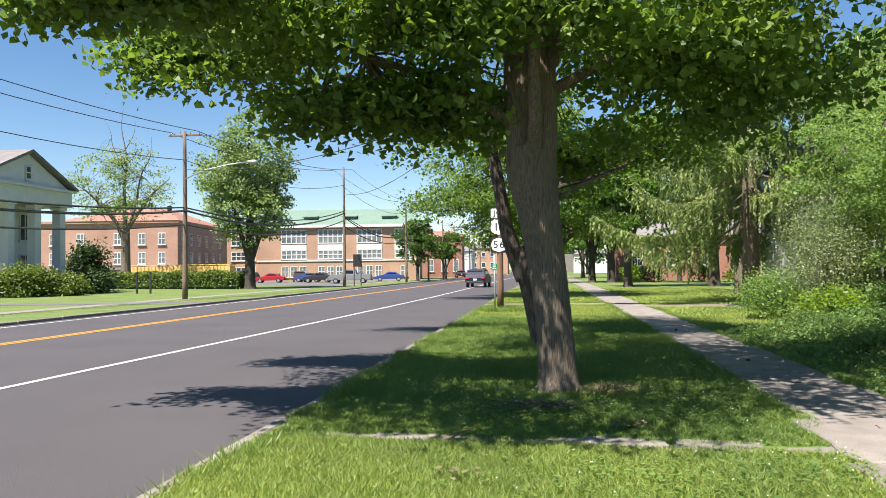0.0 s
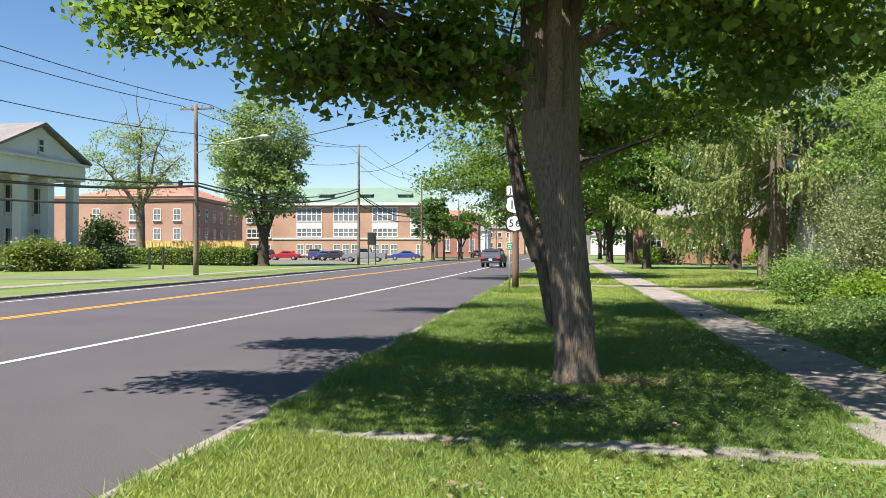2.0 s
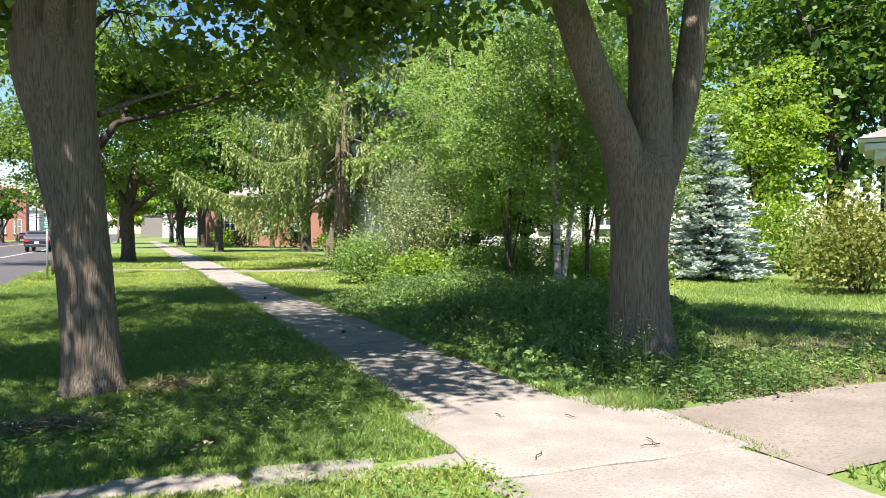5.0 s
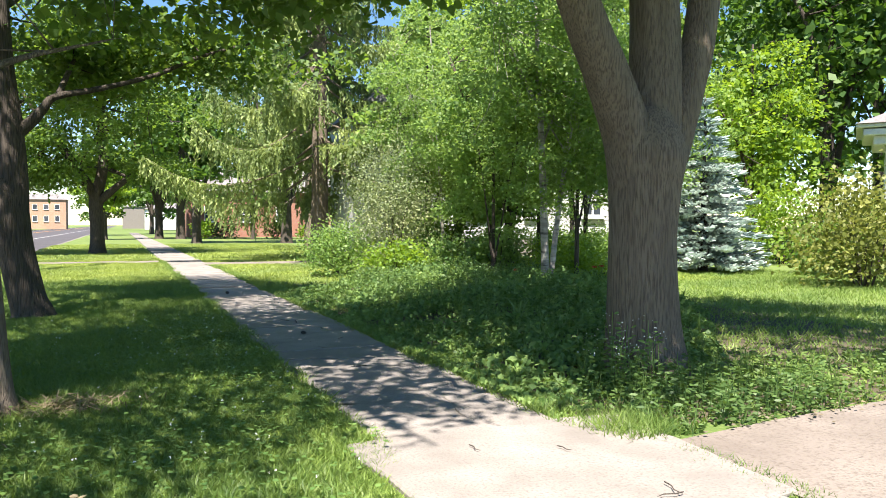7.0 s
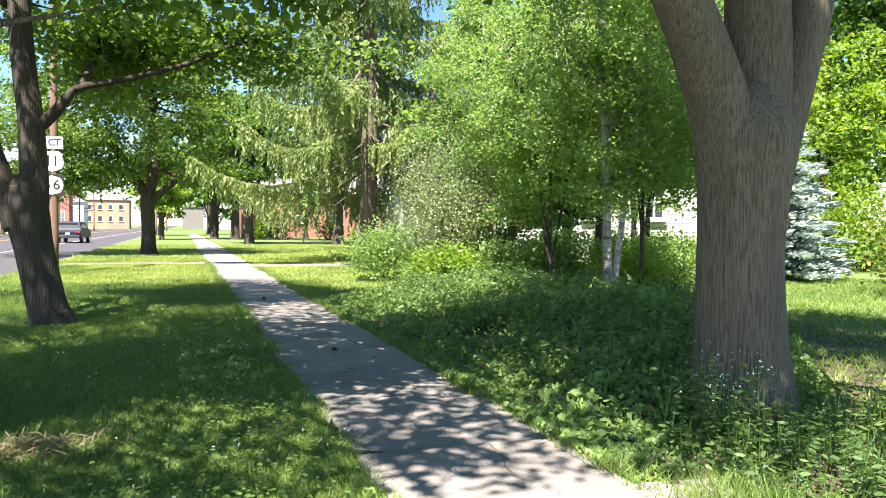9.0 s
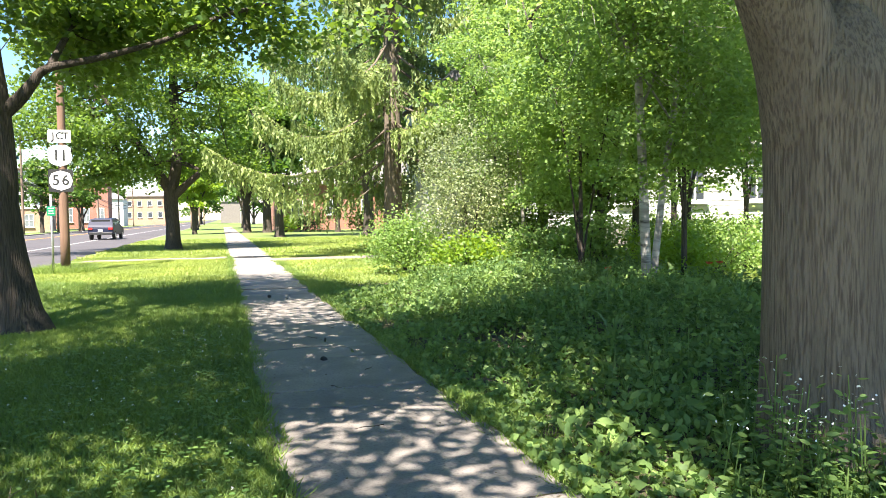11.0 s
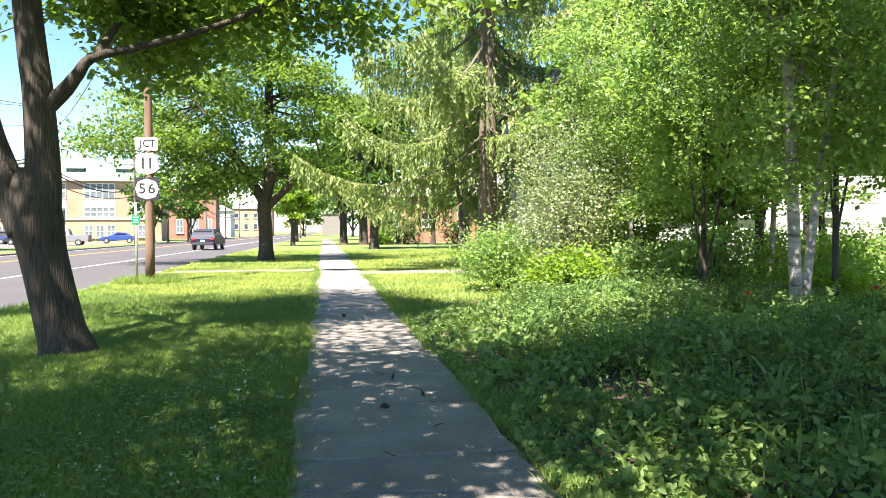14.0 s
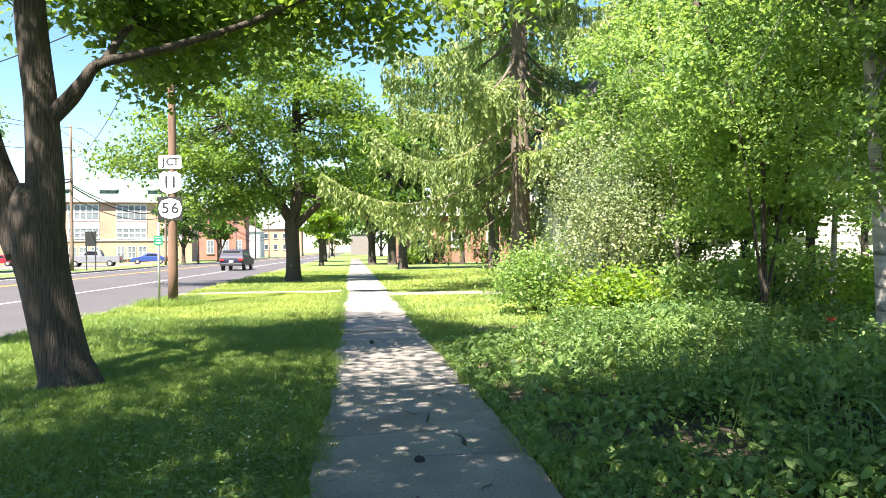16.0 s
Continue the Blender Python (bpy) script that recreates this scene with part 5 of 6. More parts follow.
def wire(a, b, sag, r, label="black overhead cable between poles"):
    a, b = Vector(a), Vector(b)
    n = 14
    pts = [a.lerp(b, i / n) - Vector((0, 0, sag * 4 * (i / n) * (1 - i / n))) for i in range(n + 1)]
    bm = sweep(bmesh.new(), [p - a for p in pts], [r] * (n + 1), 4)
    ob = part("overhead_cable", bm, M_cable)
    ob.location = a
    tagged(ob, label, "cable", "overhead cables")


LINE = [(-24.2, 8.0, 10.2), (-22.2, 43.6, 10.2), (-20.6, 74.3, 11.8), (-18.9, 99, 10.7), (-18.6, 150, 10.2), (-18.6, 205, 10.2)]
for dx, dz, sag, r in [(-1.0, 0.15, 0.7, 0.022), (0.9, 0.15, 0.7, 0.022), (0.0, -1.6, 0.9, 0.022), (0.0, -4.55, 0.9, 0.045), (0.1, -4.75, 1.1, 0.065), (0.0, -5.6, 1.0, 0.045)]:
    for (ax, ay, az), (bx, by, bz) in zip(LINE, LINE[1:]):
        wire((ax + dx, ay, az + dz * 1.0), (bx + dx, by, bz + dz * (1.0 if by < 60 else 0.9)), sag, r)
wire((-22.2, 43.6, 8.0), (-1.8, 28.0, 8.1), 0.9, 0.02)
wire((-20.6, 74.3, 9.5), (-1.8, 28.0, 8.0), 1.2, 0.02)


# ---- buildings ----
def window(parent, x, z, w, h, y, cols=1, rows=2, glass=None, frame_w=0.09, sill=True):
    """A window with its frame, bars, panes and sill, in a wall that faces -y at y."""
    win = part("window", boxes(((x, y + 0.06, z), (w + 0.16, 0.1, h + 0.16))), M_white_wood, parent)
    part("pane", boxes(((x, y + 0.0, z), (w, 0.03, h))), glass or M_glass, win)
    rowsb = [((x + w * (i / cols - 0.5), y - 0.03, z), (frame_w, 0.05, h)) for i in range(cols + 1)] + [((x, y - 0.034, z + h * (j / rows - 0.5)), (w + frame_w, 0.05, frame_w)) for j in range(rows + 1)]
    part("frame", boxes(*rowsb), M_white_wood, win)
    if sill:
        part("sill", boxes(((x, y - 0.08, z - h / 2 - 0.1), (w + 0.3, 0.2, 0.1))), M_white_wood, win)
    return win


def hip_roof(bm, x0, x1, y0, y1, z, h, inset):
    v = [bm.verts.new(p) for p in ((x0, y0, z), (x1, y0, z), (x1, y1, z), (x0, y1, z), (x0 + inset, (y0 + y1) / 2 - 0.5, z + h), (x1 - inset, (y0 + y1) / 2 - 0.5, z + h), (x1 - inset, (y0 + y1) / 2 + 0.5, z + h), (x0 + inset, (y0 + y1) / 2 + 0.5, z + h))]
    for f in ((0, 1, 5, 4), (1, 2, 6, 5), (2, 3, 7, 6), (3, 0, 4, 7), (4, 5, 6, 7), (3, 2, 1, 0)):
        bm.faces.new([v[i] for i in f])
    return bm


# School: local x runs along the front from its west end
school = thing("school_building", (-58.8, 128.0, 0), 8, "three-storey salmon brick school with green copper roof", "school")
part("wall", boxes(((21.6, 8, 4.9), (29.2, 16, 9.8))), M_brick_school, school)
part("wing_wall", boxes(((3.4, 10.2, 4.4), (7.2, 12, 8.8))), M_brick_school, school)
part("cornice", boxes(((21.6, 7.9, 9.75), (30.2, 17, 0.5)), ((21.6, -0.06, 3.55), (29.3, 0.16, 0.25))), M_white_wood, school)
roof = part("roof", hip_roof(bmesh.new(), 6.4, 36.8, -0.6, 16.6, 10.0, 3.3, 3.2), M_green_roof, school)
for x in (9.5, 16.2, 23.4, 30.6):
    dm = part("dormer", boxes(((x, 3.6, 11.15), (2.4, 2.6, 1.0))), M_green_roof, roof)
    part("dormer_window", boxes(((x - 0.55, 2.27, 11.15), (0.85, 0.06, 0.6)), ((x + 0.55, 2.27, 11.15), (0.85, 0.06, 0.6))), M_glass_pale, dm)
    bmr = bmesh.new()
    box(bmr, (x, 3.3, 11.75), (2.8, 3.4, 0.18), 0.04, rx=6)
    part("dormer_roof", bmr, M_green_roof, dm)
for i, x in enumerate((13.6, 20.2, 27.2, 33.4)):
    w = 4.4 if i < 3 else 3.2
    part("spandrel", boxes(((x, -0.03, 5.95), (w + 0.2, 0.12, 1.0))), M_white_wood, school)
    window(school, x, 7.9, w, 2.4, -0.02, 5, 2, M_glass_pale, 0.16, False)
    window(school, x, 4.55 + 0.1, w, 1.5, -0.02, 5, 2, M_glass_pale, 0.16)
    for k in (-1.6, 0, 1.6):
        if abs(k) < w / 2 - 0.2:
            window(school, x + k, 1.6, 1.15, 1.8, -0.02, 2, 2, M_glass_pale, 0.1)
for z in (1.7, 4.6, 7.4):
    window(school, 3.4, z, 4.4, 1.6, 4.18, 5, 2, M_glass, 0.12)

# Brown brick block with a shaded flank
hall = thing("brick_building", (-71.6, 96.0, 0), 8, "brown brick hall with white windows and a low hipped roof", "building")
part("wall", boxes(((10.4, 12, 4.45), (20.0, 24, 8.9))), M_brick_brown, hall)
part("cornice", boxes(((10.4, 12, 8.9), (20.6, 24.6, 0.35))), M_brick_brown, hall)
part("roof", hip_roof(bmesh.new(), 3.0, 20.8, -0.4, 24.4, 9.05, 2.6, 6.0), M_brick_red, hall)
for x in (3.0, 6.8, 12.0, 15.4, 18.2):
    for z in (2.4 + 1.4, 6.5):
        window(hall, x, z, 0.95, 1.55, -0.02, 2, 2, M_glass_pale)
for y in (2.0, 5.5, 9.0, 12.5, 16.0, 19.5):
    for z in (3.8, 6.5):
        w = part("window", boxes(((20.46, y, z), (0.1, 1.2, 1.8))), M_white_wood, hall)
        part("pane", boxes(((20.5, y, z + 0.43), (0.06, 1.0, 0.74)), ((20.5, y, z - 0.43), (0.06, 1.0, 0.74))), M_glass, w)
part("loading_ledge", boxes(((8.0, -1.6, 1.2), (22, 3.2, 2.0)), ((8.0, -1.7, 2.35), (22.6, 3.6, 0.35))), M_concrete, hall)

for x0, w in ((-52.5, 6.8), (-44.8, 5.6)):
    bx = thing("storage_container", (x0, 88.0, 0), 8, "yellow ribbed storage container behind a hedge", "container", "yellow containers")
    part("body", boxes(((w / 2, 1.2, 1.25), (w, 2.4, 2.5)), bev=0.04), M_yellow_box, bx)
    part("ribs", boxes(*[((0.3 + k * 0.45, -0.02, 1.35), (0.16, 0.08, 2.3)) for k in range(int(w / 0.45))]), M_yellow_box, bx)
    part("top_rail", boxes(((w / 2, 1.2, 2.64), (w + 0.06, 2.46, 0.1))), M_yellow_box, bx)

# White columned house, gable to the street
house = thing("columned_house", (-41.0, 54.2, 0), 90, "white two-storey house with tall columns and a gabled portico", "house")
part("wall", boxes(((0, 8.5, 3.7), (10.2, 12, 7.4))), M_white_wood, house)
part("entablature", boxes(((0, 7.2, 8.0), (10.9, 15.0, 1.3)), ((0, 7.2, 8.7), (11.4, 15.5, 0.22))), M_white_wood, house)
bm = bmesh.new()
for a, b in ((-5.8, 0), (5.8, 0)):
    vs = [bm.verts.new(p) for p in ((a, -0.7, 8.75), (b, -0.7, 11.35), (b, 15, 11.35), (a, 15, 8.75), (a, -0.7, 8.95), (b, -0.7, 11.6), (b, 15, 11.6), (a, 15, 8.95))]
    for f in ((0, 1, 2, 3), (4, 5, 6, 7), (0, 1, 5, 4), (3, 2, 6, 7), (0, 3, 7, 4)):
        bm.faces.new([vs[i] for i in f])
part("roof", bm, M_shingle, house)
bm = bmesh.new()
tri = [bm.verts.new(p) for p in ((-5.3, -0.2, 8.75), (5.3, -0.2, 8.75), (0, -0.2, 11.3))]
f = bm.faces.new(tri)
r = bmesh.ops.extrude_face_region(bm, geom=[f])
bmesh.ops.translate(bm, vec=(0, 14, 0), verts=[v for v in r["geom"] if isinstance(v, bmesh.types.BMVert)])
part("pediment", bm, M_white_wood, house)
window(house, 0, 9.75, 0.6, 1.0, -0.24, 1, 2)
for x in (-4.7, -1.6, 1.5, 4.6):
    part("column", boxes(((x, 0.35, 3.65), (0.75, 0.75, 7.3)), ((x, 0.35, 7.2), (0.95, 0.95, 0.25)), ((x, 0.35, 0.2), (0.95, 0.95, 0.4)), bev=0.03), M_white_wood, house)
for x in (-3.2, 0, 3.2):
    for z in (2.2, 5.6):
        window(house, x, z, 1.25, 2.2, 2.46, 2, 2)
part("porch_floor", boxes(((0, 1.2, 0.15), (10.8, 2.8, 0.3))), M_concrete, house)

# White house behind the birches
wh = thing("white_house", (10.0, 34.0, 0), -3, "white clapboard house half hidden behind trees", "house")
part("foundation", boxes(((8.5, 4, 0.4), (15.0, 8, 0.8))), M_concrete, wh)
wall = part("wall", boxes(((8.5, 4, 2.5), (15.2, 8, 3.4))), M_white_wood, wh)
wing = part("gable_wing", boxes(((1.6, 1.2, 2.9), (3.4, 5.0, 5.8))), M_white_wood, wh)
part("siding", boxes(*[((10.1, -0.02, 0.95 + 0.2 * k), (12.0, 0.05, 0.175)) for k in range(16)]), M_white_wood, wall)
part("wing_siding", boxes(*[((1.6, -1.32, 0.5 + 0.2 * k), (3.46, 0.05, 0.175)) for k in range(26)]), M_white_wood, wing)
part("roof", hip_roof(bmesh.new(), 0.4, 16.6, -0.5, 8.5, 4.2, 2.4, 3.6), M_shingle, wh)
bm = bmesh.new()
tri = [bm.verts.new(p) for p in ((-0.4, -1.6, 5.75), (3.6, -1.6, 5.75), (1.6, -1.6, 7.5))]
f = bm.faces.new(tri)
r = bmesh.ops.extrude_face_region(bm, geom=[f])
bmesh.ops.translate(bm, vec=(0, 5.6, 0), verts=[v for v in r["geom"] if isinstance(v, bmesh.types.BMVert)])
part("wing_roof", bm, M_shingle, wh)
window(wh, 1.6, 2.6, 0.9, 1.5, -1.36, 2, 2)
for x in (5.6, 8.6, 11.6, 14.6):
    window(wh, x, 2.6, 0.95, 1.45, -0.06, 2, 2)

# House with a columned porch beyond the olive bushes
ph = thing("porch_house", (25.6, 19.9, 0), -52, "white house with a round-columned porch", "house")
part("wall", boxes(((9.0, 6, 3.2), (12, 8, 6.4))), M_white_wood, ph)
part("porch_roof", boxes(((2.5, 0.4, 4.45), (9.0, 3.6, 0.22)), ((2.5, 0.4, 4.2), (8.4, 3.2, 0.3)), ((2.5, 0.5, 4.66), (9.4, 4.0, 0.14)), bev=0.03), M_white_wood, ph)
part("roof", hip_roof(bmesh.new(), 2.5, 15.6, 1.4, 10.6, 6.4, 2.6, 3.0), M_shingle, ph)
for x in (-1.2, 1.4, 4.0, 6.4):
    part("column", sweep(bmesh.new(), [(x, -0.8, 0.5), (x, -0.8, 0.6), (x, -0.8, 0.7), (x, -0.8, 2.2), (x, -0.8, 4.0), (x, -0.8, 4.05), (x, -0.8, 4.2)], [0.26, 0.26, 0.2, 0.19, 0.16, 0.24, 0.24], 14), M_white_wood, ph, smooth=True)
bm = bmesh.new()
hip_roof(bm, -2.2, 7.2, -1.6, 2.5, 4.72, 0.9, 2.0)
part("porch_top", bm, M_shingle, ph)
part("porch_floor", boxes(((2.5, 0.4, 0.3), (8.8, 3.4, 0.6))), M_concrete, ph)
for x in (4.5, 6.8):
    window(ph, x, 2.6, 1.0, 1.9, 1.94, 2, 2)

# Red brick house past the lawn
rb = thing("brick_house", (8.0, 92.0, 0), 0, "low red brick house behind bushes", "house")
part("wall", boxes(((11, 5, 2.6), (22, 10, 5.2))), M_brick_red, rb)
part("roof", hip_roof(bmesh.new(), -0.6, 22.6, -0.6, 10.6, 5.2, 3.0, 4.0), M_shingle, rb)
for x in (2.5, 6.5, 10.5, 14.5, 18.5):
    window(rb, x, 2.6, 1.2, 1.6, -0.02, 2, 2)
# Red brick building down the street
rs = thing("brick_building", (-34.0, 165.0, 0), 4, "red brick street building with tall windows", "building")
part("wall", boxes(((7.5, 6, 4.5), (15, 12, 9))), M_brick_red, rs)
part("roof", hip_roof(bmesh.new(), -0.5, 15.5, -0.5, 12.5, 9, 1.6, 3), M_brick_red, rs)
for x in (2, 5, 8, 11, 13.6):
    window(rs, x, 2.6, 1.2, 2.6, -0.02, 2, 2, M_glass_pale)
for i, (x, y, w, h, mt) in enumerate([(-36, 215, 14, 7, M_white_wood), (-30, 260, 16, 9, M_brick_school), (2, 300, 22, 8, M_concrete), (8, 240, 12, 6, M_white_wood)]):
    fb = thing("building", (x, y, 0), 0, "pale distant building at the end of the street", "building")
    part("wall", boxes(((w / 2, 5, h / 2), (w, 10, h))), mt, fb)
    part("roof", hip_roof(bmesh.new(), -0.4, w + 0.4, -0.4, 10.4, h, 1.8, 3), M_shingle, fb)
    for k in range(int(w // 3) if x < 0 else 0):
        window(fb, 1.6 + 3 * k, h * 0.35, 1.2, 1.7, -0.02, 1, 1)
        window(fb, 1.6 + 3 * k, h * 0.75, 1.2, 1.5, -0.02, 1, 1)

# Hedge and bushes across the street
hedge = thing("hedge", (-38.2, 72.5, 0), -20, "long clipped bright green hedge", "hedge")
g = np.random.default_rng(201)
pts = np.column_stack([g.uniform(-9.5, 9.5, 9000), g.uniform(-0.9, 0.9, 9000), 1.75 * g.random(9000) ** 0.5 + 0.02])
pts[:, 2] += 0.1 * np.sin(pts[:, 0] * 1.3)
# Dark solid box within: the shade between the leaves, put in as colour
part("shade_core", boxes(((0, 0, 0.7), (18.6, 1.2, 1.3)), bev=0.2), M_darkbush, hedge)
hang("foliage", leaves("foliage", pts, 0.24, LEAF, 0.5, seed=201), M_hedge, hedge)
shrub("bush", (-38.2, 50.6), (1.9, 3.2, 2.3), "broad rounded bright green bush", 9000, (0.22, LEAF, 0.5), M_hedge, "bush", "bushes before the columned house", 202)
shrub("bush", (-36.6, 52.6), (1.5, 2.2, 1.6), "low spreading bright green bush", 6000, (0.2, LEAF, 0.5), M_hedge, "bush", "bushes before the columned house", 203)
shrub("bush", (-37.8, 57.6), (1.5, 3.2, 1.9), "clipped dark green bush", 5000, (0.22, LEAF, 0.5), M_darkbush, "bush", "bushes before the columned house", 204)
shrub("bush", (-44.0, 67.0), (2.2, 2.0, 5.2), "tall dark purple-leaved bush beside the house", 4200, (0.3, LEAF, 0.4), M_darkbush, "bush", "bushes before the columned house", 205)
for x, y in ((-33.0, 56.7), (-31.6, 56.3)):
    bp = thing("bollard_post", (x, y, 0), 0, "slim black metal post on the far lawn", "post", "black posts")
    part("post", boxes(((0, 0, 0.85), (0.13, 0.13, 1.7)), bev=0.01), M_blackmetal, bp)
    part("cap", boxes(((0, 0, 1.72), (0.17, 0.17, 0.06)), bev=0.01), M_blackmetal, bp)
bd = thing("notice_board", (-19.8, 76.5, 0), 8, "dark sign board on two posts beside the lot", "sign")
part("board", boxes(((0, 0, 2.7), (0.9, 0.12, 1.3)), bev=0.02), M_blackmetal, bd)
for x in (-0.36, 0.36):
    part("post", boxes(((x, 0.02, 1.02), (0.09, 0.09, 2.1))), M_blackmetal, bd)


# ---- cars ----


def car(kind, loc, rz, paint, label, group="parked cars"):
    """A car 4.5 m long, nose towards +y. kind: saloon, suv or pickup."""
    root = thing("car", (*loc[:2], loc[2] if len(loc) > 2 else 0.012), rz, label, "car", group)
    if kind == "pickup":
        L, W, belt, top = 5.6, 1.95, 1.15, 1.85
        prof = [(-2.8, 0.45), (-2.8, 1.12), (-0.95, 1.15), (-0.75, 1.8), (0.55, 1.85), (1.25, 1.18), (2.6, 1.05), (2.8, 0.8), (2.8, 0.4)]
        glass = [(-0.62, 1.2), (-0.5, 1.7), (0.5, 1.74), (1.0, 1.22)]
        wheels = (-1.75, 1.75)
    elif kind == "suv":
        L, W = 4.6, 1.85
        prof = [(-2.25, 0.42), (-2.3, 0.95), (-2.22, 1.1), (-2.02, 1.6), (-0.2, 1.68), (0.55, 1.6), (1.2, 1.12), (2.1, 0.95), (2.3, 0.7), (2.25, 0.35)]
        glass = [(-1.95, 1.14), (-1.75, 1.52), (0.4, 1.52), (0.95, 1.14)]
        wheels = (-1.4, 1.4)
    else:
        L, W = 4.5, 1.78
        prof = [(-2.2, 0.4), (-2.25, 0.85), (-1.6, 0.95), (-0.95, 1.38), (0.15, 1.44), (0.95, 0.98), (2.0, 0.82), (2.25, 0.6), (2.2, 0.32)]
        glass = [(-1.3, 1.0), (-0.85, 1.32), (0.1, 1.36), (0.7, 1.0)]
        wheels = (-1.35, 1.4)

    def solid(profile, w, taper):
        bm = bmesh.new()
        a = [bm.verts.new((-w / 2 * (1 - taper * max(0, z - 0.95)), y, z)) for y, z in profile]
        b = [bm.verts.new((w / 2 * (1 - taper * max(0, z - 0.95)), y, z)) for y, z in profile]
        bm.faces.new(a)
        bm.faces.new(list(reversed(b)))
        for k in range(len(profile)):
            bm.faces.new((a[k], b[k], b[(k + 1) % len(profile)], a[(k + 1) % len(profile)]))
        bmesh.ops.recalc_face_normals(bm, faces=bm.faces)
        bmesh.ops.bevel(bm, geom=bm.edges[:], offset=0.05, segments=2, affect="EDGES")
        return bm

    body = part("body", solid(prof, W, 0.2), paint, root, smooth=False)
    part("side_windows", solid(glass, W + 0.02, 0.2), M_car_glass, body)
    ymin, ymax = prof[0][0], prof[-1][0]
    gl = glass
    part("rear_window", boxes(((0, (gl[0][0] + gl[1][0]) / 2 - 0.22, (gl[0][1] + gl[1][1]) / 2 + 0.03), (W * 0.72, 0.06, 0.36))), M_car_glass, body)
    for s in (-1, 1):
        part("tail_lamp", boxes(((s * (W / 2 - 0.2), ymin - 0.03, 0.85), (0.32, 0.1, 0.16)), bev=0.02), M_tail, body)
        part("head_lamp", boxes(((s * (W / 2 - 0.25), ymax - 0.02, 0.68), (0.36, 0.12, 0.14)), bev=0.02), M_glass_pale, body)
        for y in wheels:
            wh_ = part("wheel", sweep(bmesh.new(), [(s * (W / 2 - 0.2), y, 0.34), (s * (W / 2 + 0.005), y, 0.34)], [0.34, 0.34], 18), M_rubber, root)
            part("rim", sweep(bmesh.new(), [(s * (W / 2 - 0.02), y, 0.34), (s * (W / 2 + 0.02), y, 0.34)], [0.21, 0.19], 14), M_steel, wh_)
    part("bumper", boxes(((0, ymin - 0.02, 0.48), (W * 0.92, 0.14, 0.2)), bev=0.03), M_blackmetal, root)
    part("bumper", boxes(((0, ymax + 0.0, 0.46), (W * 0.92, 0.14, 0.2)), bev=0.03), M_blackmetal, root)
    part("number_plate", boxes(((0, ymin - 0.1, 0.72), (0.32, 0.02, 0.16))), M_sign_white, root)
    return root


P_red, P_blue, P_grey, P_dark, P_black = car_paint("red_paint", (0.32, 0.02, 0.035)), car_paint("blue_paint", (0.03, 0.06, 0.22)), car_paint("grey_paint", (0.16, 0.17, 0.19)), car_paint("dark_paint", (0.03, 0.03, 0.04)), car_paint("navy_paint", (0.018, 0.022, 0.045))
car("saloon", (-41.4, 108), 100, P_red, "red saloon car parked in the lot")
car("suv", (-46.4, 110), 98, P_black, "dark car parked in the lot")
car("saloon", (-36.4, 111), 95, P_blue, "dark blue saloon car parked in the lot")
car("suv", (-38.6, 113), 20, P_dark, "dark red car parked in the lot")
car("pickup", (-25.6, 95), 98, P_grey, "grey pickup truck parked in the lot")
car("saloon", (-33.0, 105), 98, P_dark, "dark saloon car parked in the lot")
car("saloon", (-23.6, 110), 102, P_blue, "blue hatchback parked in the lot")
car("saloon", (-17.5, 150), 10, P_dark, "dark car parked down the street")
car("suv", (-6.6, 71.0, ROAD_Z + 0.04), -3, P_black, "dark blue car driving away along the street", "car on the street")


# ---- small things on the ground ----
def debris(name, n, centre, spread, size, material, label, shape=OVAL, seed=1, z=0.03, up=0.75):
    g = np.random.default_rng(seed)
    pts = np.column_stack([centre[0] + g.normal(size=n) * spread[0], centre[1] + g.normal(size=n) * spread[1], z + np.abs(g.normal(size=n)) * 0.025])
    return tagged(hang(name, leaves(name, pts, size, shape, up, seed=seed), material), label, "plant litter", "", "stuff")


debris("dry_grass", 900, (-0.12, 8.45), (0.2, 0.09), 0.13, M_dry, "heap of dry grass clippings by a maple", NARROW * np.array([0.17, 1]), 301, 0.05, 0.6)
debris("dry_grass", 420, (0.72, 9.6), (0.26, 0.14), 0.16, M_dry, "loose dry stalks by a maple", NARROW * np.array([0.17, 1]), 302, 0.05, 0.6)
debris("dry_leaves", 40, (0.71, 7.45), (0.1, 0.05), 0.05, M_dry, "few dry brown leaves on the grass", OVAL, 303, 0.06)
debris("dry_leaves", 16, (-0.7, 5.6), (0.15, 0.06), 0.05, M_dry, "few dry brown leaves on the grass", OVAL, 304, 0.06)
debris("dry_leaves", 160, (5.6, 7.55), (0.5, 0.12), 0.035, M_dry, "dry leaf litter at the edge of the earth path", OVAL, 305, 0.02)
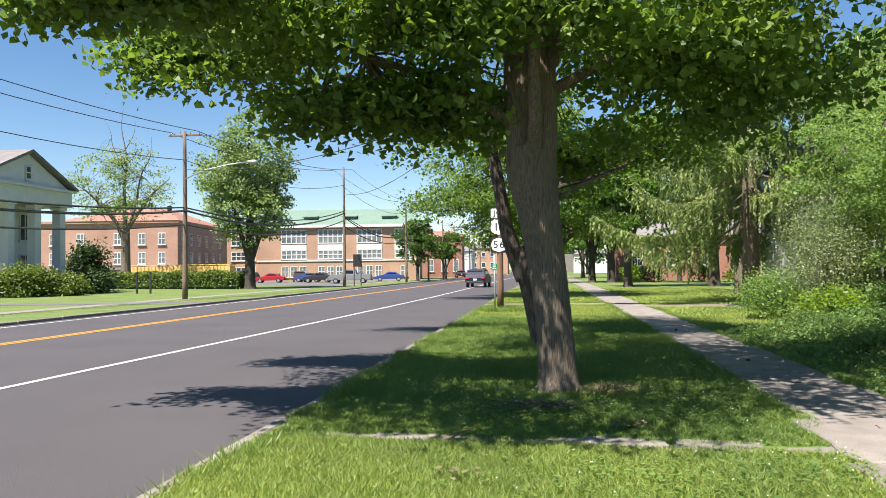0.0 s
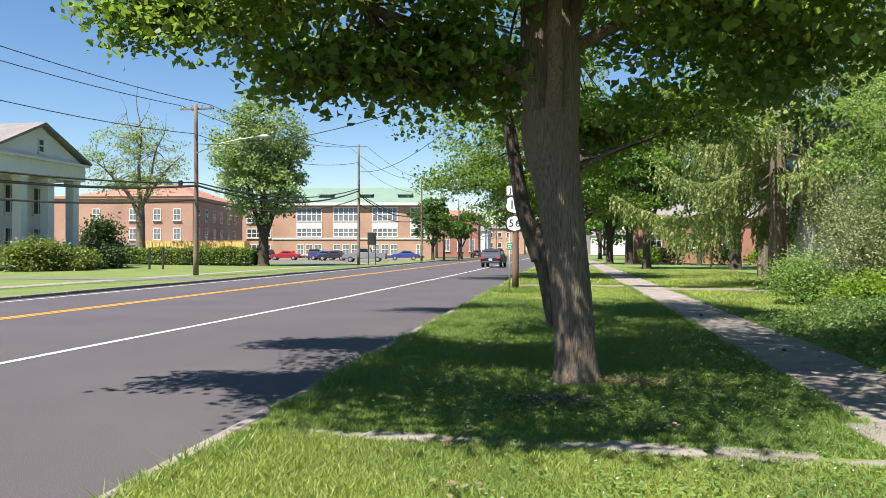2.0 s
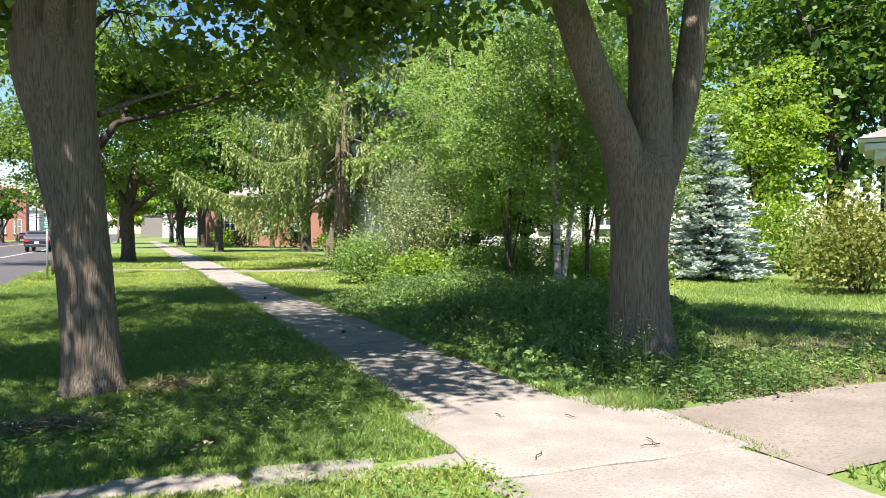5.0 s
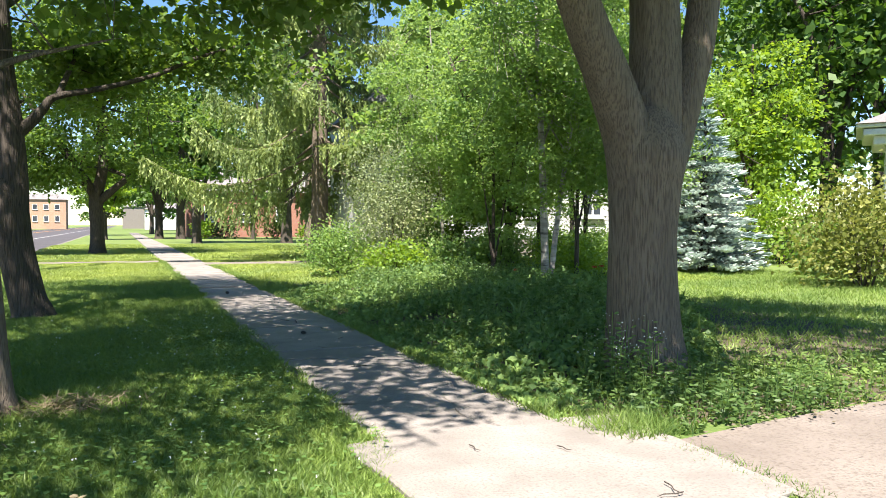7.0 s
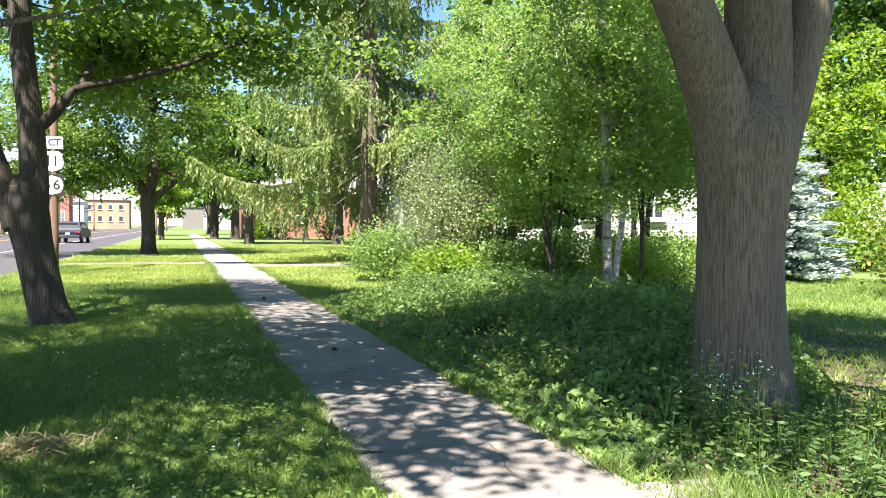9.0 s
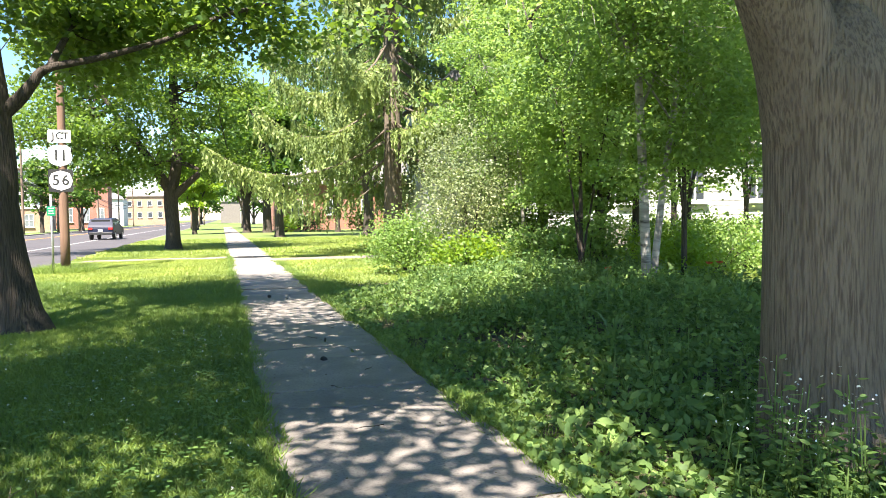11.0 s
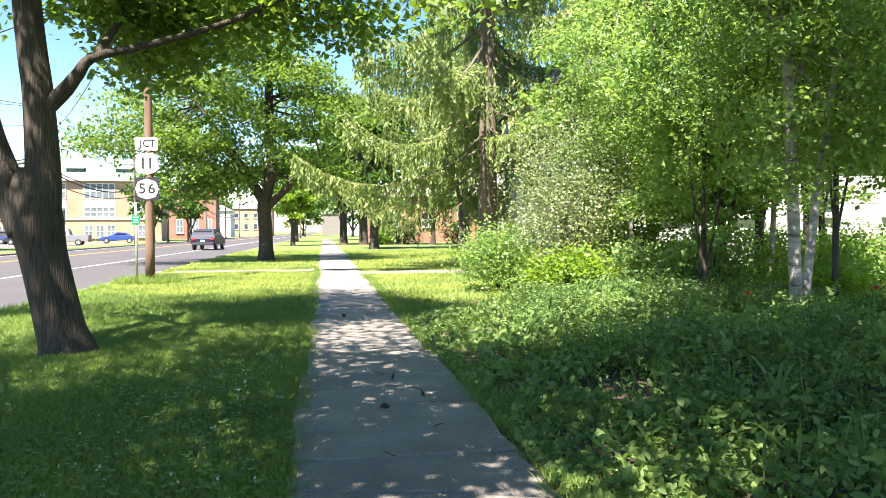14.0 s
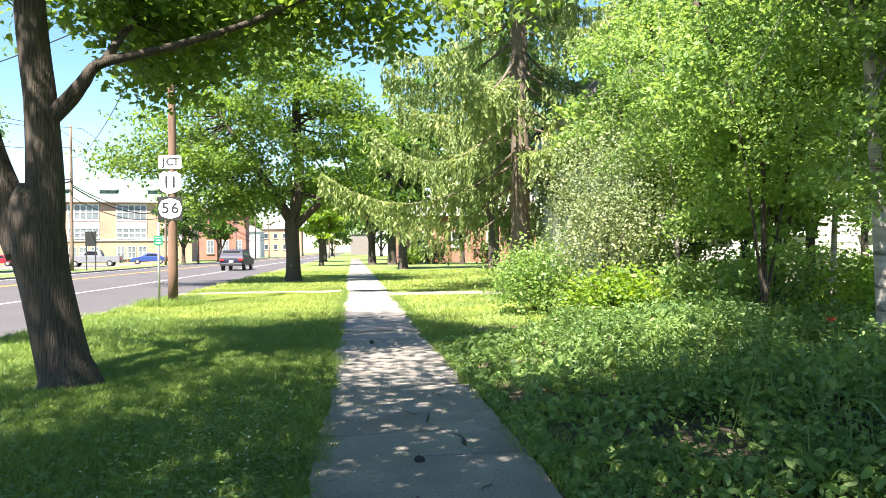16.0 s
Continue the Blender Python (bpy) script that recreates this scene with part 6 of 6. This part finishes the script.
for i, (cx, cy, sx, sy, n) in enumerate([(1.0, 8.2, 0.8, 0.4, 900), (2.0, 6.3, 0.35, 0.5, 500), (0.8, 5.6, 0.7, 0.4, 700), (1.9, 9.5, 0.4, 0.8, 600), (-0.4, 8.0, 0.6, 0.4, 500), (2.2, 11.5, 0.25, 1.2, 500), (1.2, 11.6, 0.6, 0.6, 700), (0.9, 13.4, 0.8, 0.6, 700), (1.9, 13.8, 0.4, 0.9, 500), (-0.9, 12.4, 0.7, 0.8, 600), (-1.2, 9.4, 0.6, 0.6, 500)]):
    g = np.random.default_rng(310 + i)
    p = np.column_stack([cx + g.normal(size=n) * sx, cy + g.normal(size=n) * sy, 0.05 + 0.05 * g.random(n)])
    p = p[[in_lawn(x, y) for x, y, _ in p]]
    cl = thing("clover", (0, 0, 0), 0, "patch of clover with small white flower heads in the lawn", "clover", "clover patches", "stuff")
    hang("leaves", leaves("clover_leaves", p, 0.03, OVAL * np.array([1.4, 1]), 0.85, seed=310 + i), M_clover, cl)
    q = p[: n // 28] + np.array([0, 0, 0.05])
    hang("flower_heads", leaves("flower_heads", np.repeat(q, 4, axis=0) + g.normal(size=(len(q) * 4, 3)) * 0.004, 0.009, OVAL, 0.2, seed=320 + i), M_petal, cl, "white clover heads")

for x, y in ((3.16, 12.72), (3.02, 18.8)):
    st = bmesh.new()
    bmesh.ops.create_icosphere(st, subdivisions=3, radius=0.034)
    for v in st.verts:
        v.co *= 1 + 0.25 * noise.noise(v.co * 22)
        v.co.z *= 0.8
    ob = part("black_clod", st, M_rubber, smooth=True)
    ob.location = (x, y, 0.052)
    tagged(ob, "small black clod lying on the sidewalk", "clod", "clods on the sidewalk")

g = np.random.default_rng(330)
lit = np.vstack([np.column_stack([4.02 + g.normal(size=900) * 0.1, g.uniform(8.2, 20, 900), np.full(900, 0.03)]), np.column_stack([3.86 - np.abs(g.normal(size=300)) * 0.09, g.uniform(8.2, 22, 300), np.full(300, 0.045)]), np.column_stack([2.6 + np.abs(g.normal(size=160)) * 0.07, g.uniform(8.2, 22, 160), np.full(160, 0.045)]),
                 np.column_stack([g.uniform(2.6, 3.8, 70), g.uniform(9.0, 18, 70), np.full(70, 0.045)])])
tagged(hang("leaf_litter", leaves("leaf_litter", lit, 0.017, OVAL, 0.85, 0.5, seed=330), M_soil), "dark crumbs of leaf litter on the sidewalk", "plant litter", "", "stuff")
for i in range(14):
    x, y, a, ln = g.uniform(2.7, 3.7), g.uniform(6.2, 17), g.uniform(0, 6.28), g.uniform(0.08, 0.22)
    d = Vector((math.cos(a), math.sin(a), 0))
    n = Vector((-d.y, d.x, 0))
    bm = sweep(bmesh.new(), [d * (-ln / 2), d * (-ln / 6) + n * 0.01, d * (ln / 5) - n * 0.006, d * (ln / 2) + n * 0.012], [0.004, 0.0035, 0.003, 0.0015], 5)
    ob = part("twig", bm, M_bark_dark)
    ob.location = (x, y, 0.05)
    tagged(ob, "thin dry brown twig fallen on the concrete", "twig", "twigs on the sidewalk")

for (x0, y0), (x1, y1), r in (((-0.93, 6.71), (-0.74, 7.08), 0.014), ((-0.95, 8.72), (-0.35, 8.5), 0.006), ((-0.5, 8.6), (0.3, 8.4), 0.005)):
    a, b = Vector((0, 0, 0)), Vector((x1 - x0, y1 - y0, 0.02))
    bm = sweep(bmesh.new(), [a, a.lerp(b, 0.35) + Vector((0.01, 0.02, 0.012)), a.lerp(b, 0.7) - Vector((0.012, 0.0, -0.008)), b], [r, r * 0.9, r * 0.75, r * 0.4], 6)
    ob = part("stick", bm, M_dry)
    ob.location = (x0, y0, 0.055)
    tagged(ob, "dry pale stick lying in the grass", "stick", "sticks in the grass")

# Sidewalk slabs, last
def stone_from(outline, h, seed, chip=0.02):
    """A piece of slab from its corners, with ragged edges and a chamfered rim."""
    g = random.Random(seed)
    pts = []
    n = len(outline)
    for i in range(n):
        (x0, y0), (x1, y1) = outline[i], outline[(i + 1) % n]
        for u in np.arange(0, 1, 1 / 4):
            pts.append((x0 + (x1 - x0) * u + g.uniform(-chip, chip), y0 + (y1 - y0) * u + g.uniform(-chip, chip)))
    cx, cy = sum(p[0] for p in pts) / len(pts), sum(p[1] for p in pts) / len(pts)
    bm = bmesh.new()
    rings = [[bm.verts.new((cx + (x - cx) * k, cy + (y - cy) * k, z)) for x, y in pts] for k, z in ((0.965, 0), (0.984, -0.014), (0.986, -h))]
    bm.faces.new(rings[0])
    for a, b in ((rings[1], rings[0]), (rings[2], rings[1])):
        for k in range(len(pts)):
            bm.faces.new((a[k], a[(k + 1) % len(pts)], b[(k + 1) % len(pts)], b[k]))
    return bm


walk_root = thing("pavement", (0, 0, 0), 0, "old grey concrete sidewalk of cracked uneven slabs", "sidewalk", "", "structure")
W, LN = SW1 - SW0, 1.28
WHOLE = [(-W / 2, -LN / 2), (W / 2, -LN / 2), (W / 2, LN / 2), (-W / 2, LN / 2)]
# how a slab is broken: lists of pieces by their corners
BROKEN = [
    [WHOLE],
    [[(-W / 2, -LN / 2), (0.32, -LN / 2), (0.3, -0.12), (0.08, 0.02), (-W / 2, -0.02)], [(-W / 2, -0.02), (0.08, 0.02), (0.3, -0.12), (0.12, 0.3), (0.16, LN / 2), (-W / 2, LN / 2)],
     [(0.32, -LN / 2), (W / 2, -LN / 2), (W / 2, 0.02), (0.3, -0.12)], [(0.3, -0.12), (W / 2, 0.02), (W / 2, LN / 2), (0.16, LN / 2), (0.12, 0.3)]],
    [[(-W / 2, -LN / 2), (0.3, -LN / 2), (0.1, 0.0), (0.22, LN / 2), (-W / 2, LN / 2)], [(0.3, -LN / 2), (W / 2, -LN / 2), (W / 2, LN / 2), (0.22, LN / 2), (0.1, 0.0)]],
    [WHOLE],
    [[(-W / 2, -LN / 2), (W / 2, -LN / 2), (W / 2, -0.15), (0.1, 0.05), (-W / 2, 0.2)], [(-W / 2, 0.2), (0.1, 0.05), (W / 2, -0.15), (W / 2, LN / 2), (-W / 2, LN / 2)]],
]
ORDER = [2, 0, 4, 0, 1, 0, 3, 0, 2, 0, 4, 3]
y = 7.73
k = 0
gs = random.Random(77)
shared = {}
while y < 140:
    ln = LN if y < 60 else 3.0
    at = pose((SW0 + SW1) / 2 + gs.uniform(-0.025, 0.025), y + ln / 2, 0.028 + gs.uniform(-0.01, 0.012), gs.uniform(-0.7, 0.7), gs.uniform(-0.5, 0.5), gs.uniform(-0.5, 0.5))
    if y < 60:
        kind = ORDER[k % len(ORDER)]
        for i, outline in enumerate(BROKEN[kind]):
            key = kind, i
            if key not in shared:
                ob = part("slab", stone_from(outline, 0.1, 500 + kind * 7 + i), M_concrete, walk_root)
                shared[key] = ob.data
            else:
                ob = hang("slab", shared[key], M_concrete, walk_root)
            ob.matrix_basis = at @ pose(0, 0, gs.uniform(-0.005, 0.005), gs.uniform(-0.3, 0.3), gs.uniform(-0.3, 0.3), 0)
    else:
        ob = part("slab", flat_stone(W, ln - 0.02, 0.1, 600, 0.03), M_concrete, walk_root)
        ob.matrix_basis = at
    y += ln
    k += 1
g = np.random.default_rng(401)
jt = []
for k in range(12):
    for _ in range(90 if k % 3 else 30):
        jt.append((g.uniform(SW0, SW1), 7.73 + LN * (k + 1) + g.normal() * 0.012))
for _ in range(420):
    u = g.random()
    jt.append((3.21 + float(np.interp(u, (0, 0.4, 0.75, 1), (0.32, 0.3, 0.12, 0.16))) + g.normal() * 0.022, 12.85 + u * LN))
jt = np.array(jt)
blades("crack_grass", len(jt), 0, 1, 0, 1, 0.045, 0.008, 402, "grass growing in the sidewalk's cracks", None, jt)
